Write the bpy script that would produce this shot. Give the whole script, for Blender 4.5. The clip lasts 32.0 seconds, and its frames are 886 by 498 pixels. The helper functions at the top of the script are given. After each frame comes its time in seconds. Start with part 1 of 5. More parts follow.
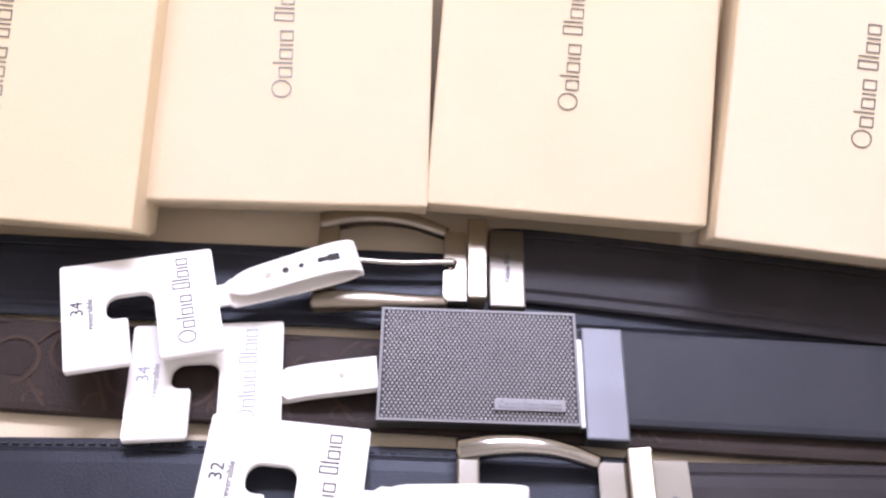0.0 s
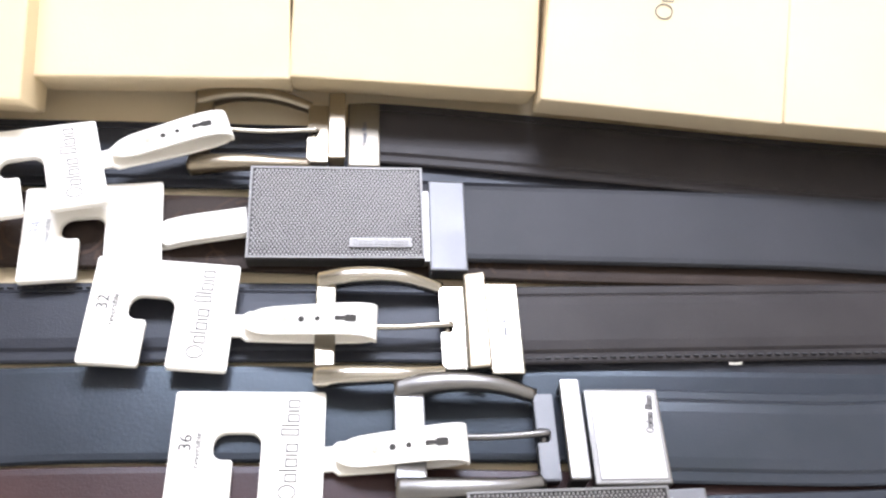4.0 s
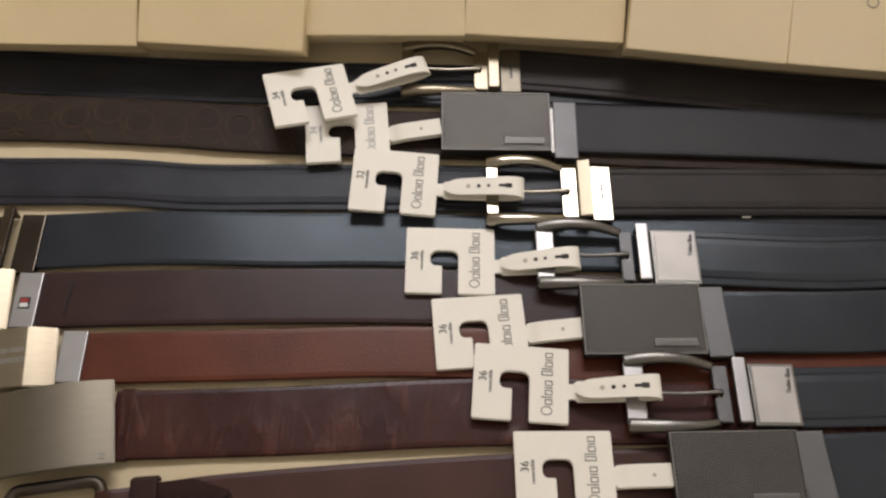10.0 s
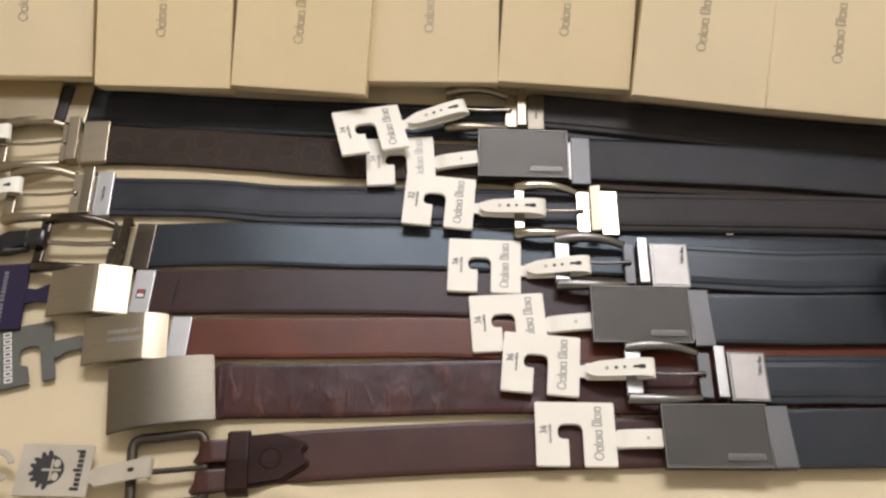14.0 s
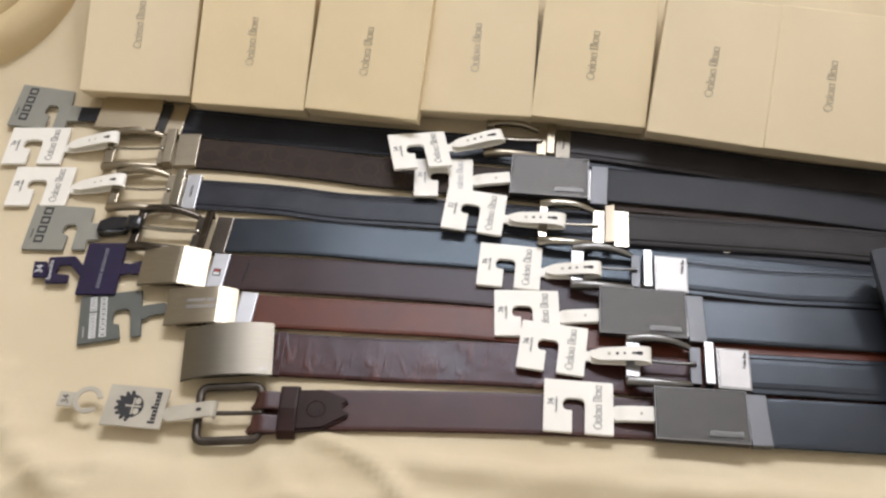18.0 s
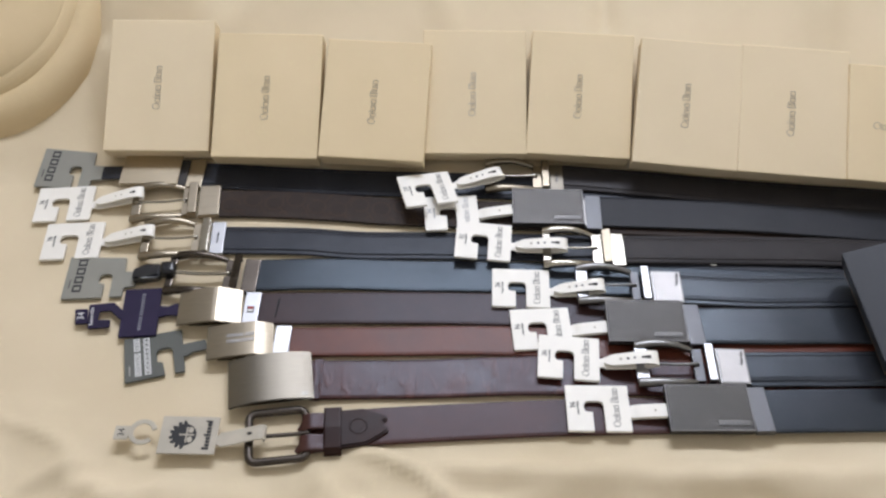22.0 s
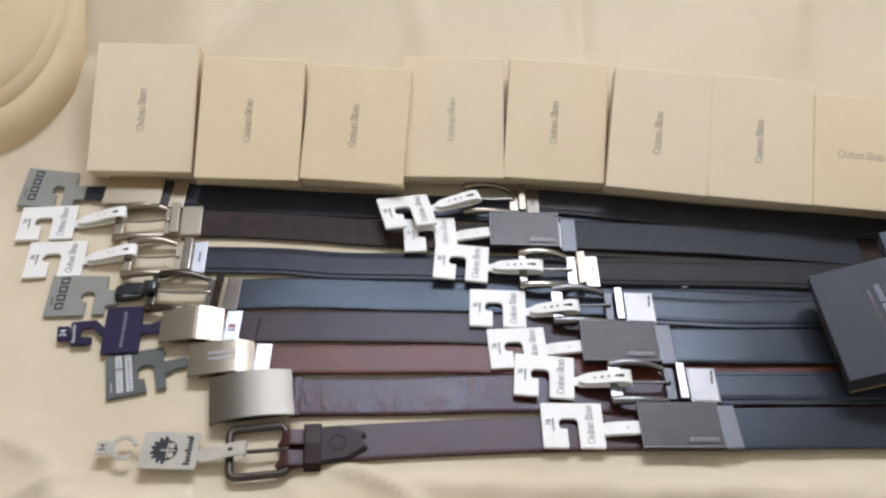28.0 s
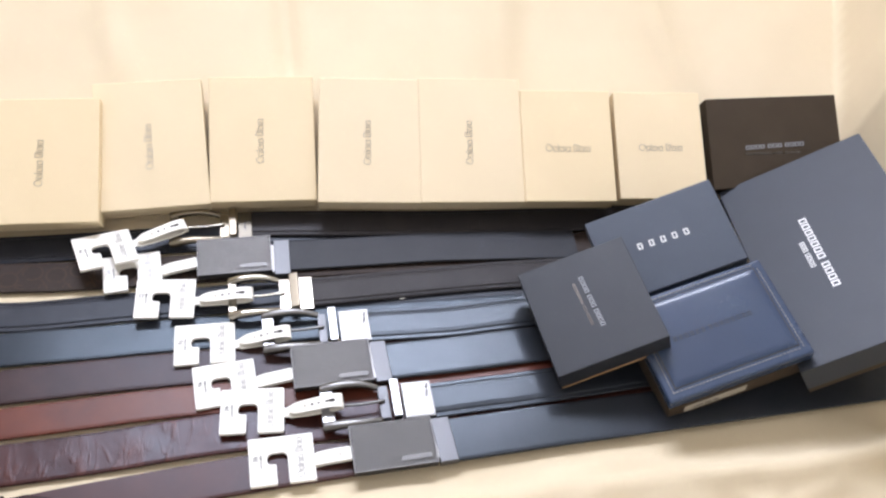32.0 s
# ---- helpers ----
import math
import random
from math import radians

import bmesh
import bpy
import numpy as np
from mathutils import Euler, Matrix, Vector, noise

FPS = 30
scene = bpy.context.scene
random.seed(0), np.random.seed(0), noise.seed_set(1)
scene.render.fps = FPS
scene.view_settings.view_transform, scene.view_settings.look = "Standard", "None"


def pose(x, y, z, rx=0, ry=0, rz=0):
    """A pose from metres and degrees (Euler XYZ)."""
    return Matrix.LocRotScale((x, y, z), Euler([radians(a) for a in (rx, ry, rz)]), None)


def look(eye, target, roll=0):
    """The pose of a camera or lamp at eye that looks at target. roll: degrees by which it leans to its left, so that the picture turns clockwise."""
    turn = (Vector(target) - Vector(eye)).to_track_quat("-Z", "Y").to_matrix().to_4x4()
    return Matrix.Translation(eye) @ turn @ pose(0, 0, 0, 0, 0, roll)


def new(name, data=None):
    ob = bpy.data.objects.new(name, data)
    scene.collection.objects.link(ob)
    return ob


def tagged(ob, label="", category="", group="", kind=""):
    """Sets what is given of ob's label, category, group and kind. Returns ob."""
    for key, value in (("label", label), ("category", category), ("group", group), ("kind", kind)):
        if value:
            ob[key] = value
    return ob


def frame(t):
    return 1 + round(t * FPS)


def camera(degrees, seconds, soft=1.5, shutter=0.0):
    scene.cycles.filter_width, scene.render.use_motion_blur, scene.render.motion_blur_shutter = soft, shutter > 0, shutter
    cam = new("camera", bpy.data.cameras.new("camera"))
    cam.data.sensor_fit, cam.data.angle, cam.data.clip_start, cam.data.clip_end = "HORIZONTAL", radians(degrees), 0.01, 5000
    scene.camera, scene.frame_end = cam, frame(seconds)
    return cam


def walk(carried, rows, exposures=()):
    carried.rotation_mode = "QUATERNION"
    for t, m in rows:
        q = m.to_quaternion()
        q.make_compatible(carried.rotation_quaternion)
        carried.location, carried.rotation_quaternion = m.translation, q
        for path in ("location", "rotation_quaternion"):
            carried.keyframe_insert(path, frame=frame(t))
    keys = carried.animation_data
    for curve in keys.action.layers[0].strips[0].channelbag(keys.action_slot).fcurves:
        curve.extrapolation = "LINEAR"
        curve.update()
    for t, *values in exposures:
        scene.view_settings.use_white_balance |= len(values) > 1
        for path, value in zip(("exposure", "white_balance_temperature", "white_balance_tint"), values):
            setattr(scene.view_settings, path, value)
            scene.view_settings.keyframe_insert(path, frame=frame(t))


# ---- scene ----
cam = camera(49.44, 32.0, 2.4)
# seconds, eye x, y, z in metres, yaw, pitch and roll in degrees
ROWS = [
    (0, -0.1032, -0.2005, 0.3092, -2.50, -54.54, 4.39),
    (0.5, -0.0977, -0.2024, 0.3110, -3.17, -54.57, 4.95),
    (1, -0.0930, -0.2041, 0.3136, -4.03, -54.39, 5.56),
    (1.5, -0.0892, -0.2074, 0.3147, -5.08, -54.23, 6.22),
    (2, -0.0803, -0.2158, 0.3165, -6.46, -54.40, 7.00),
    (2.5, -0.0771, -0.2295, 0.3188, -7.55, -54.90, 7.90),
    (3, -0.0755, -0.2409, 0.3217, -8.56, -55.50, 8.66),
    (3.5, -0.0752, -0.2528, 0.3239, -9.59, -55.91, 9.07),
    (5.5, -0.0809, -0.3058, 0.3341, -9.29, -53.62, 7.14),
    (6, -0.0864, -0.3137, 0.3509, -8.64, -54.80, 6.68),
    (6.5, -0.0926, -0.3234, 0.3692, -8.18, -55.17, 6.31),
    (7, -0.1019, -0.3340, 0.3868, -7.44, -55.50, 6.15),
    (7.5, -0.1108, -0.3467, 0.4039, -6.50, -56.02, 5.98),
    (8, -0.1192, -0.3607, 0.4255, -5.42, -56.44, 5.35),
    (8.5, -0.1287, -0.3773, 0.4487, -3.75, -57.61, 4.68),
    (9, -0.1278, -0.3902, 0.4694, -2.91, -59.16, 4.10),
    (9.5, -0.1247, -0.3972, 0.4872, -2.84, -60.02, 3.46),
    (10, -0.1266, -0.4067, 0.5072, -2.58, -60.89, 2.99),
    (10.5, -0.1459, -0.4182, 0.5362, -1.29, -60.87, 2.08),
    (11, -0.1543, -0.4304, 0.5599, 0.01, -61.00, 2.04),
    (11.5, -0.1580, -0.4425, 0.5743, 0.53, -61.14, 1.94),
    (12, -0.1547, -0.4531, 0.5861, 0.13, -60.97, 2.09),
    (12.5, -0.1538, -0.4623, 0.5938, -0.63, -60.62, 1.54),
    (13, -0.1492, -0.4677, 0.5985, -0.87, -59.81, 1.27),
    (13.5, -0.1431, -0.4748, 0.6053, -0.49, -58.61, 1.10),
    (14, -0.1372, -0.4884, 0.6072, 0.45, -58.68, 1.21),
    (14.5, -0.1370, -0.4991, 0.6094, 1.96, -58.80, 1.22),
    (16.5, -0.1257, -0.5651, 0.6399, 3.24, -54.91, 0.02),
    (17, -0.1221, -0.5853, 0.6464, 4.38, -54.68, -0.20),
    (17.5, -0.1160, -0.6007, 0.6542, 5.44, -54.25, -0.43),
    (18, -0.1121, -0.6107, 0.6616, 6.46, -53.20, -0.54),
    (18.5, -0.1149, -0.6181, 0.6664, 7.19, -52.49, -0.79),
    (19, -0.1250, -0.6225, 0.6725, 6.91, -51.02, -1.44),
    (19.5, -0.1378, -0.6298, 0.6753, 5.72, -50.68, -1.42),
    (20, -0.1457, -0.6383, 0.6765, 4.52, -50.96, -0.66),
    (20.5, -0.1499, -0.6469, 0.6833, 3.18, -50.35, 0.04),
    (21, -0.1588, -0.6616, 0.6924, 2.26, -49.05, 0.15),
    (21.5, -0.1672, -0.6758, 0.6914, 1.50, -49.26, 0.66),
    (22, -0.1748, -0.6857, 0.6969, 0.69, -49.24, 0.72),
    (22.5, -0.1812, -0.6913, 0.7045, 0.60, -48.45, 0.93),
    (23, -0.1841, -0.6998, 0.7112, 1.51, -47.93, 1.50),
    (23.5, -0.1845, -0.7048, 0.7131, 1.72, -47.08, 2.00),
    (24, -0.1858, -0.7091, 0.7106, 1.74, -47.19, 1.84),
    (24.5, -0.1848, -0.7102, 0.7097, 1.36, -47.55, 1.62),
    (25, -0.1833, -0.7084, 0.7056, 0.22, -48.09, 1.48),
    (25.5, -0.1855, -0.7083, 0.7055, -0.51, -48.47, 1.25),
    (27.5, -0.1887, -0.7078, 0.7075, -1.32, -47.39, 2.71),
    (28, -0.1787, -0.7038, 0.7071, -1.53, -47.53, 2.78),
    (28.5, -0.1637, -0.7016, 0.7088, -1.52, -47.57, 2.76),
    (29, -0.1424, -0.6953, 0.7070, -2.29, -47.78, 3.30),
    (29.5, -0.1145, -0.6894, 0.7052, -4.37, -47.87, 4.22),
    (30, -0.0844, -0.6845, 0.7063, -7.14, -47.43, 5.11),
    (30.5, -0.0682, -0.6791, 0.7034, -9.10, -47.33, 5.37),
    (31, -0.0576, -0.6760, 0.7034, -10.98, -47.07, 5.65),
    (31.5, -0.0505, -0.6759, 0.7022, -12.83, -46.97, 5.96),
    (32, -0.0450, -0.6768, 0.7008, -14.73, -46.71, 6.53),
]
EXPOSURES = [  # seconds, stops, kelvin, tint
    (0, 0.50, 6300, 32), (2, 0.70, 6200, 31), (3.5, 0.98, 6500, 20), (6, 0.22, 7100, 13), (7.5, -0.16, 7500, 14), (9, -0.85, 8000, 16), (11, -0.56, 8200, 16),
    (14, -0.36, 7800, 15), (17, -0.08, 7350, 14), (18, -0.26, 7200, 14), (19, -0.33, 7100, 14), (23, -0.38, 6550, 14), (25, -0.33, 6500, 15), (28, -0.31, 6450, 15), (30, 0.01, 6450, 15), (32, 0.30, 6550, 17)]
walk(cam, [(t, pose(x, y, z, 90 + pitch, 0, yaw) @ pose(0, 0, 0, 0, 0, roll)) for t, x, y, z, yaw, pitch, roll in ROWS], EXPOSURES)

# ---- light ----
world = bpy.data.worlds.new("world")
scene.world = world
world.use_nodes = True
wn = world.node_tree.nodes
sky = wn.new("ShaderNodeTexSky")
sky.sky_type, sky.sun_disc = "NISHITA", False
sky.sun_elevation, sky.sun_rotation = radians(40), radians(60)
world.node_tree.links.new(sky.outputs[0], wn["Background"].inputs[0])
wn["Background"].inputs[1].default_value = 0.1


def window_light(name, eye, target, sx, sy, watts, colour):
    lamp = bpy.data.lights.new(name, "AREA")
    lamp.shape, lamp.size, lamp.size_y, lamp.energy, lamp.color = "RECTANGLE", sx, sy, watts, colour
    ob = new(name, lamp)
    ob.matrix_world = look(eye, target)
    return ob


window_light("window_daylight", (0.10, 1.37, 2.135), (0.30, 0.3, 1.57), 1.60, 0.70, 90, (0.78, 0.86, 1.0))

# ---- materials ----


def material(name, base, rough=0.5, metal=0.0, dark=None, scale=40.0, detail=6.0, bump=0.0, bump_scale=200.0, spec=0.5, wear=0.08, stretch=(1, 1, 1), sheen_tint=(1, 1, 1), warp=0.0, warp_scale=16.0):
    """A surface whose colour wanders between base and dark at two scales, with a fine relief."""
    m = bpy.data.materials.new(name)
    m.use_nodes = True
    nt = m.node_tree
    b = nt.nodes["Principled BSDF"]
    b.inputs["Roughness"].default_value, b.inputs["Metallic"].default_value = rough, metal
    b.inputs["Specular IOR Level"].default_value = spec
    # the blue of the window's reflection is put into the leathers' specular colour here
    b.inputs["Specular Tint"].default_value = (*sheen_tint, 1)
    dark = dark or tuple(c * 0.82 for c in base)
    tc = nt.nodes.new("ShaderNodeTexCoord")
    mp = nt.nodes.new("ShaderNodeMapping")
    mp.inputs["Scale"].default_value = stretch
    nt.links.new(tc.outputs["Object"], mp.inputs["Vector"])
    n1, n2 = nt.nodes.new("ShaderNodeTexNoise"), nt.nodes.new("ShaderNodeTexNoise")
    n1.inputs["Scale"].default_value, n1.inputs["Detail"].default_value = scale, detail
    n2.inputs["Scale"].default_value, n2.inputs["Detail"].default_value = bump_scale, 3.0
    for n in (n1, n2):
        nt.links.new(mp.outputs[0], n.inputs["Vector"])
    mix = nt.nodes.new("ShaderNodeMix")
    mix.data_type = "RGBA"
    mix.inputs["A"].default_value, mix.inputs["B"].default_value = (*dark, 1), (*base, 1)
    ramp = nt.nodes.new("ShaderNodeMapRange")
    ramp.inputs["From Min"].default_value, ramp.inputs["From Max"].default_value = 0.3, 0.7
    nt.links.new(n1.outputs["Fac"], ramp.inputs["Value"])
    nt.links.new(ramp.outputs[0], mix.inputs["Factor"])
    nt.links.new(mix.outputs["Result"], b.inputs["Base Color"])
    rr = nt.nodes.new("ShaderNodeMapRange")
    rr.inputs["To Min"].default_value, rr.inputs["To Max"].default_value = max(0.03, rough - wear), min(1, rough + wear)
    nt.links.new(n1.outputs["Fac"], rr.inputs["Value"])
    nt.links.new(rr.outputs[0], b.inputs["Roughness"])
    if bump:
        bp = nt.nodes.new("ShaderNodeBump")
        bp.inputs["Strength"].default_value, bp.inputs["Distance"].default_value = bump, 0.0006
        nt.links.new(n2.outputs["Fac"], bp.inputs["Height"])
        nt.links.new(bp.outputs[0], b.inputs["Normal"])
        if warp:  # slow waves of the surface that break up what it mirrors
            n3, slow = nt.nodes.new("ShaderNodeTexNoise"), nt.nodes.new("ShaderNodeBump")
            n3.inputs["Scale"].default_value, n3.inputs["Detail"].default_value, n3.inputs["Distortion"].default_value = warp_scale, 1.0, 0.2
            slow.inputs["Strength"].default_value, slow.inputs["Distance"].default_value = warp, 0.004
            nt.links.new(mp.outputs[0], n3.inputs["Vector"])
            nt.links.new(n3.outputs["Fac"], slow.inputs["Height"])
            nt.links.new(slow.outputs[0], bp.inputs["Normal"])
    return m


CLOTH = material("cream_cloth", (0.715, 0.605, 0.430), 0.85, dark=(0.645, 0.540, 0.372), scale=7, bump=0.3, bump_scale=1100, spec=0.2)
BLANKET = material("folded_tan_cloth", (0.73, 0.58, 0.36), 0.9, dark=(0.64, 0.50, 0.30), scale=9, bump=0.35, bump_scale=900, spec=0.15)
CARTON = material("cream_carton", (0.835, 0.692, 0.470), 0.6, dark=(0.80, 0.66, 0.440), scale=14, bump=0.12, bump_scale=900, spec=0.2)
BLACK_LEATHER = material("black_leather", (0.034, 0.035, 0.043), 0.32, dark=(0.024, 0.025, 0.031), scale=45, bump=0.2, bump_scale=1400, spec=0.16, wear=0.03, sheen_tint=(0.85, 0.92, 1), warp=0.11)
SMOOTH_BLACK = material("smooth_black_leather", (0.033, 0.036, 0.045), 0.23, dark=(0.025, 0.029, 0.036), scale=25, bump=0.1, bump_scale=900, spec=0.22, wear=0.04, sheen_tint=(0.70, 0.87, 1), warp=0.16)
GLOSSY_BLACK = material("glossy_black_leather", (0.034, 0.037, 0.046), 0.26, dark=(0.026, 0.030, 0.037), scale=25, bump=0.1, bump_scale=900, spec=0.31, wear=0.025, sheen_tint=(0.78, 0.90, 1), warp=0.08)
BLACK_PLASTIC = material("black_plastic", (0.014, 0.014, 0.017), 0.22, scale=60, bump=0.1, bump_scale=600, wear=0.05)
DULL_BLACK = material("dull_black_leather", (0.040, 0.036, 0.037), 0.38, dark=(0.030, 0.027, 0.028), scale=40, bump=0.2, bump_scale=1400, spec=0.09, wear=0.03, warp=0.10)
MATT_BLACK = material("matt_black_leather", (0.036, 0.037, 0.043), 0.42, dark=(0.027, 0.029, 0.034), scale=25, bump=0.1, bump_scale=900, spec=0.115, wear=0.03, warp=0.08)
DARK_BROWN = material("dark_brown_leather", (0.050, 0.025, 0.022), 0.32, dark=(0.036, 0.018, 0.016), scale=40, bump=0.15, bump_scale=1300, spec=0.19, wear=0.03, sheen_tint=(0.82, 0.90, 1), warp=0.10)
BROWN_LEATHER = material("brown_leather", (0.072, 0.029, 0.022), 0.32, dark=(0.052, 0.021, 0.016), scale=30, bump=0.15, bump_scale=1200, spec=0.22, wear=0.03, sheen_tint=(0.84, 0.90, 1), warp=0.10)
RUSSET_LEATHER = material("russet_leather", (0.140, 0.038, 0.021), 0.32, dark=(0.088, 0.024, 0.015), scale=22, bump=0.2, bump_scale=700, spec=0.2, wear=0.04, warp=0.11)
DARK_BOX = material("charcoal_carton", (0.026, 0.029, 0.037), 0.5, dark=(0.022, 0.025, 0.032), scale=30, bump=0.12, bump_scale=1100, spec=0.3)
BROWN_BOX = material("dark_brown_carton", (0.062, 0.045, 0.030), 0.6, dark=(0.052, 0.037, 0.025), scale=30, bump=0.1, bump_scale=900, spec=0.2)
SLATE_BOX = material("slate_blue_carton", (0.056, 0.070, 0.097), 0.45, dark=(0.049, 0.061, 0.086), scale=30, bump=0.12, bump_scale=1100, spec=0.35)
GREY_BOX = material("dark_slate_carton", (0.043, 0.050, 0.064), 0.5, dark=(0.038, 0.044, 0.057), scale=30, bump=0.12, bump_scale=1100, spec=0.3)
MAROON_LEATHER = material("maroon_leather", (0.032, 0.014, 0.012), 0.34, dark=(0.021, 0.009, 0.008), scale=50, bump=0.14, bump_scale=900, spec=0.13, warp=0.16)
MONOGRAM_LINE = material("monogram_line", (0.064, 0.039, 0.027), 0.5, dark=(0.046, 0.029, 0.021), scale=80, spec=0.11)
MONOGRAM_SPOT = material("monogram_spot", (0.029, 0.021, 0.018), 0.5, dark=(0.035, 0.023, 0.018), scale=220, spec=0.11)
PRINT = material("soft_grey_print", (0.17, 0.165, 0.16), 0.8, spec=0.1)
KRAFT = material("kraft_edge", (0.40, 0.25, 0.13), 0.7, scale=60)
NAVY_STAMP = material("navy_stamp", (0.012, 0.016, 0.028), 0.5, scale=60)
NAVY_LEATHER = material("navy_leather", (0.036, 0.058, 0.110), 0.27, dark=(0.029, 0.047, 0.092), scale=12, bump=0.12, bump_scale=900, wear=0.02, warp=0.11)
THREAD = material("pale_thread", (0.27, 0.26, 0.26), 0.8, scale=200)
DARK_THREAD = material("dark_thread", (0.03, 0.03, 0.034), 0.7, scale=200)
WHITE_CARD = material("white_plastic", (0.85, 0.82, 0.755), 0.42, dark=(0.82, 0.785, 0.715), scale=22, bump=0.05, bump_scale=500, spec=0.4)
OFF_WHITE = material("off_white_card", (0.50, 0.455, 0.375), 0.6, scale=40)
GREY_CARD = material("grey_plastic", (0.28, 0.275, 0.24), 0.6, dark=(0.255, 0.25, 0.22), scale=30, spec=0.2)
SLATE_CARD = material("slate_plastic", (0.125, 0.13, 0.12), 0.6, dark=(0.11, 0.115, 0.105), scale=30, spec=0.2)
SATIN_STEEL = material("satin_steel", (0.175, 0.157, 0.128), 0.42, 1.0, dark=(0.158, 0.142, 0.116), scale=70, bump=0.03, bump_scale=500, stretch=(1, 10, 1), wear=0.03)
# steel with the tan reflection of boxes and cream surroundings put into its colour
REFLECT_TAN_STEEL = material("reflect_tan_steel", (0.50, 0.43, 0.32), 0.40, 1.0, dark=(0.46, 0.395, 0.295), scale=70, bump=0.03, bump_scale=500, stretch=(1, 10, 1), wear=0.03)
NAVY_CARD = material("navy_plastic", (0.022, 0.015, 0.048), 0.6, scale=40, spec=0.2)
STEEL = material("brushed_steel", (0.32, 0.275, 0.21), 0.34, 1.0, dark=(0.285, 0.245, 0.188), scale=70, bump=0.03, bump_scale=500, stretch=(1, 10, 1), wear=0.03)
NICKEL = material("polished_nickel", (0.42, 0.39, 0.335), 0.16, 1.0, dark=(0.385, 0.355, 0.305), scale=50, wear=0.03)
SATIN = material("satin_grey_metal", (0.138, 0.140, 0.147), 0.52, 1.0, dark=(0.127, 0.129, 0.136), scale=60, bump=0.05, bump_scale=900)
# paler SATIN: window reflection on end bars and clamps as colour; worn print too
BRIGHT_SATIN = material("bright_satin_metal", (0.40, 0.40, 0.41), 0.38, 1.0, dark=(0.37, 0.37, 0.38), scale=60, wear=0.03)
GUNMETAL = material("gunmetal", (0.20, 0.194, 0.186), 0.36, 1.0, dark=(0.17, 0.165, 0.16), scale=60)
DARK_STEEL = material("dark_steel", (0.095, 0.080, 0.068), 0.25, 1.0, scale=50)
BRONZE = material("dark_bronze", (0.085, 0.070, 0.058), 0.42, 0.8, dark=(0.06, 0.05, 0.042), scale=70, bump=0.2, bump_scale=700)
PALE_INLAY = material("pale_inlay", (0.50, 0.48, 0.47), 0.40, 0.2, scale=60)
INK = material("grey_ink", (0.06, 0.06, 0.063), 0.8, spec=0.1)
PALE_INK = material("pale_ink", (0.33, 0.34, 0.37), 0.6)
WHITE_INK = material("white_ink", (0.80, 0.80, 0.80), 0.5)
RED_INK = material("red_enamel", (0.36, 0.03, 0.03), 0.4)
# dark colour for the shade inside holes, laid on as thin plates
HOLE = material("shadowed_hole", (0.06, 0.058, 0.055), 0.8, spec=0.1)
WALL = material("wall_paint", (0.82, 0.79, 0.72), 0.8, scale=3, bump=0.1, bump_scale=150)
KNURLED = material("knurled_gunmetal", (0.35, 0.340, 0.330), 0.46, 1.0, dark=(0.305, 0.296, 0.287), scale=40)
RIM = material("worn_rim_metal", (0.17, 0.165, 0.16), 0.55, 1.0, scale=60)
STRIP = material("dull_strip_metal", (0.18, 0.176, 0.172), 0.5, 1.0, scale=60)
# near-black metal that carries the shade of grooves and gaps in its colour
GAP_SHADE = material("gap_shade_metal", (0.055, 0.052, 0.050), 0.6, 0.6, scale=60)
GLASS = bpy.data.materials.new("window_glass")
GLASS.use_nodes = True
GLASS.node_tree.nodes["Principled BSDF"].inputs["Transmission Weight"].default_value = 1.0
GLASS.node_tree.nodes["Principled BSDF"].inputs["Roughness"].default_value = 0.0


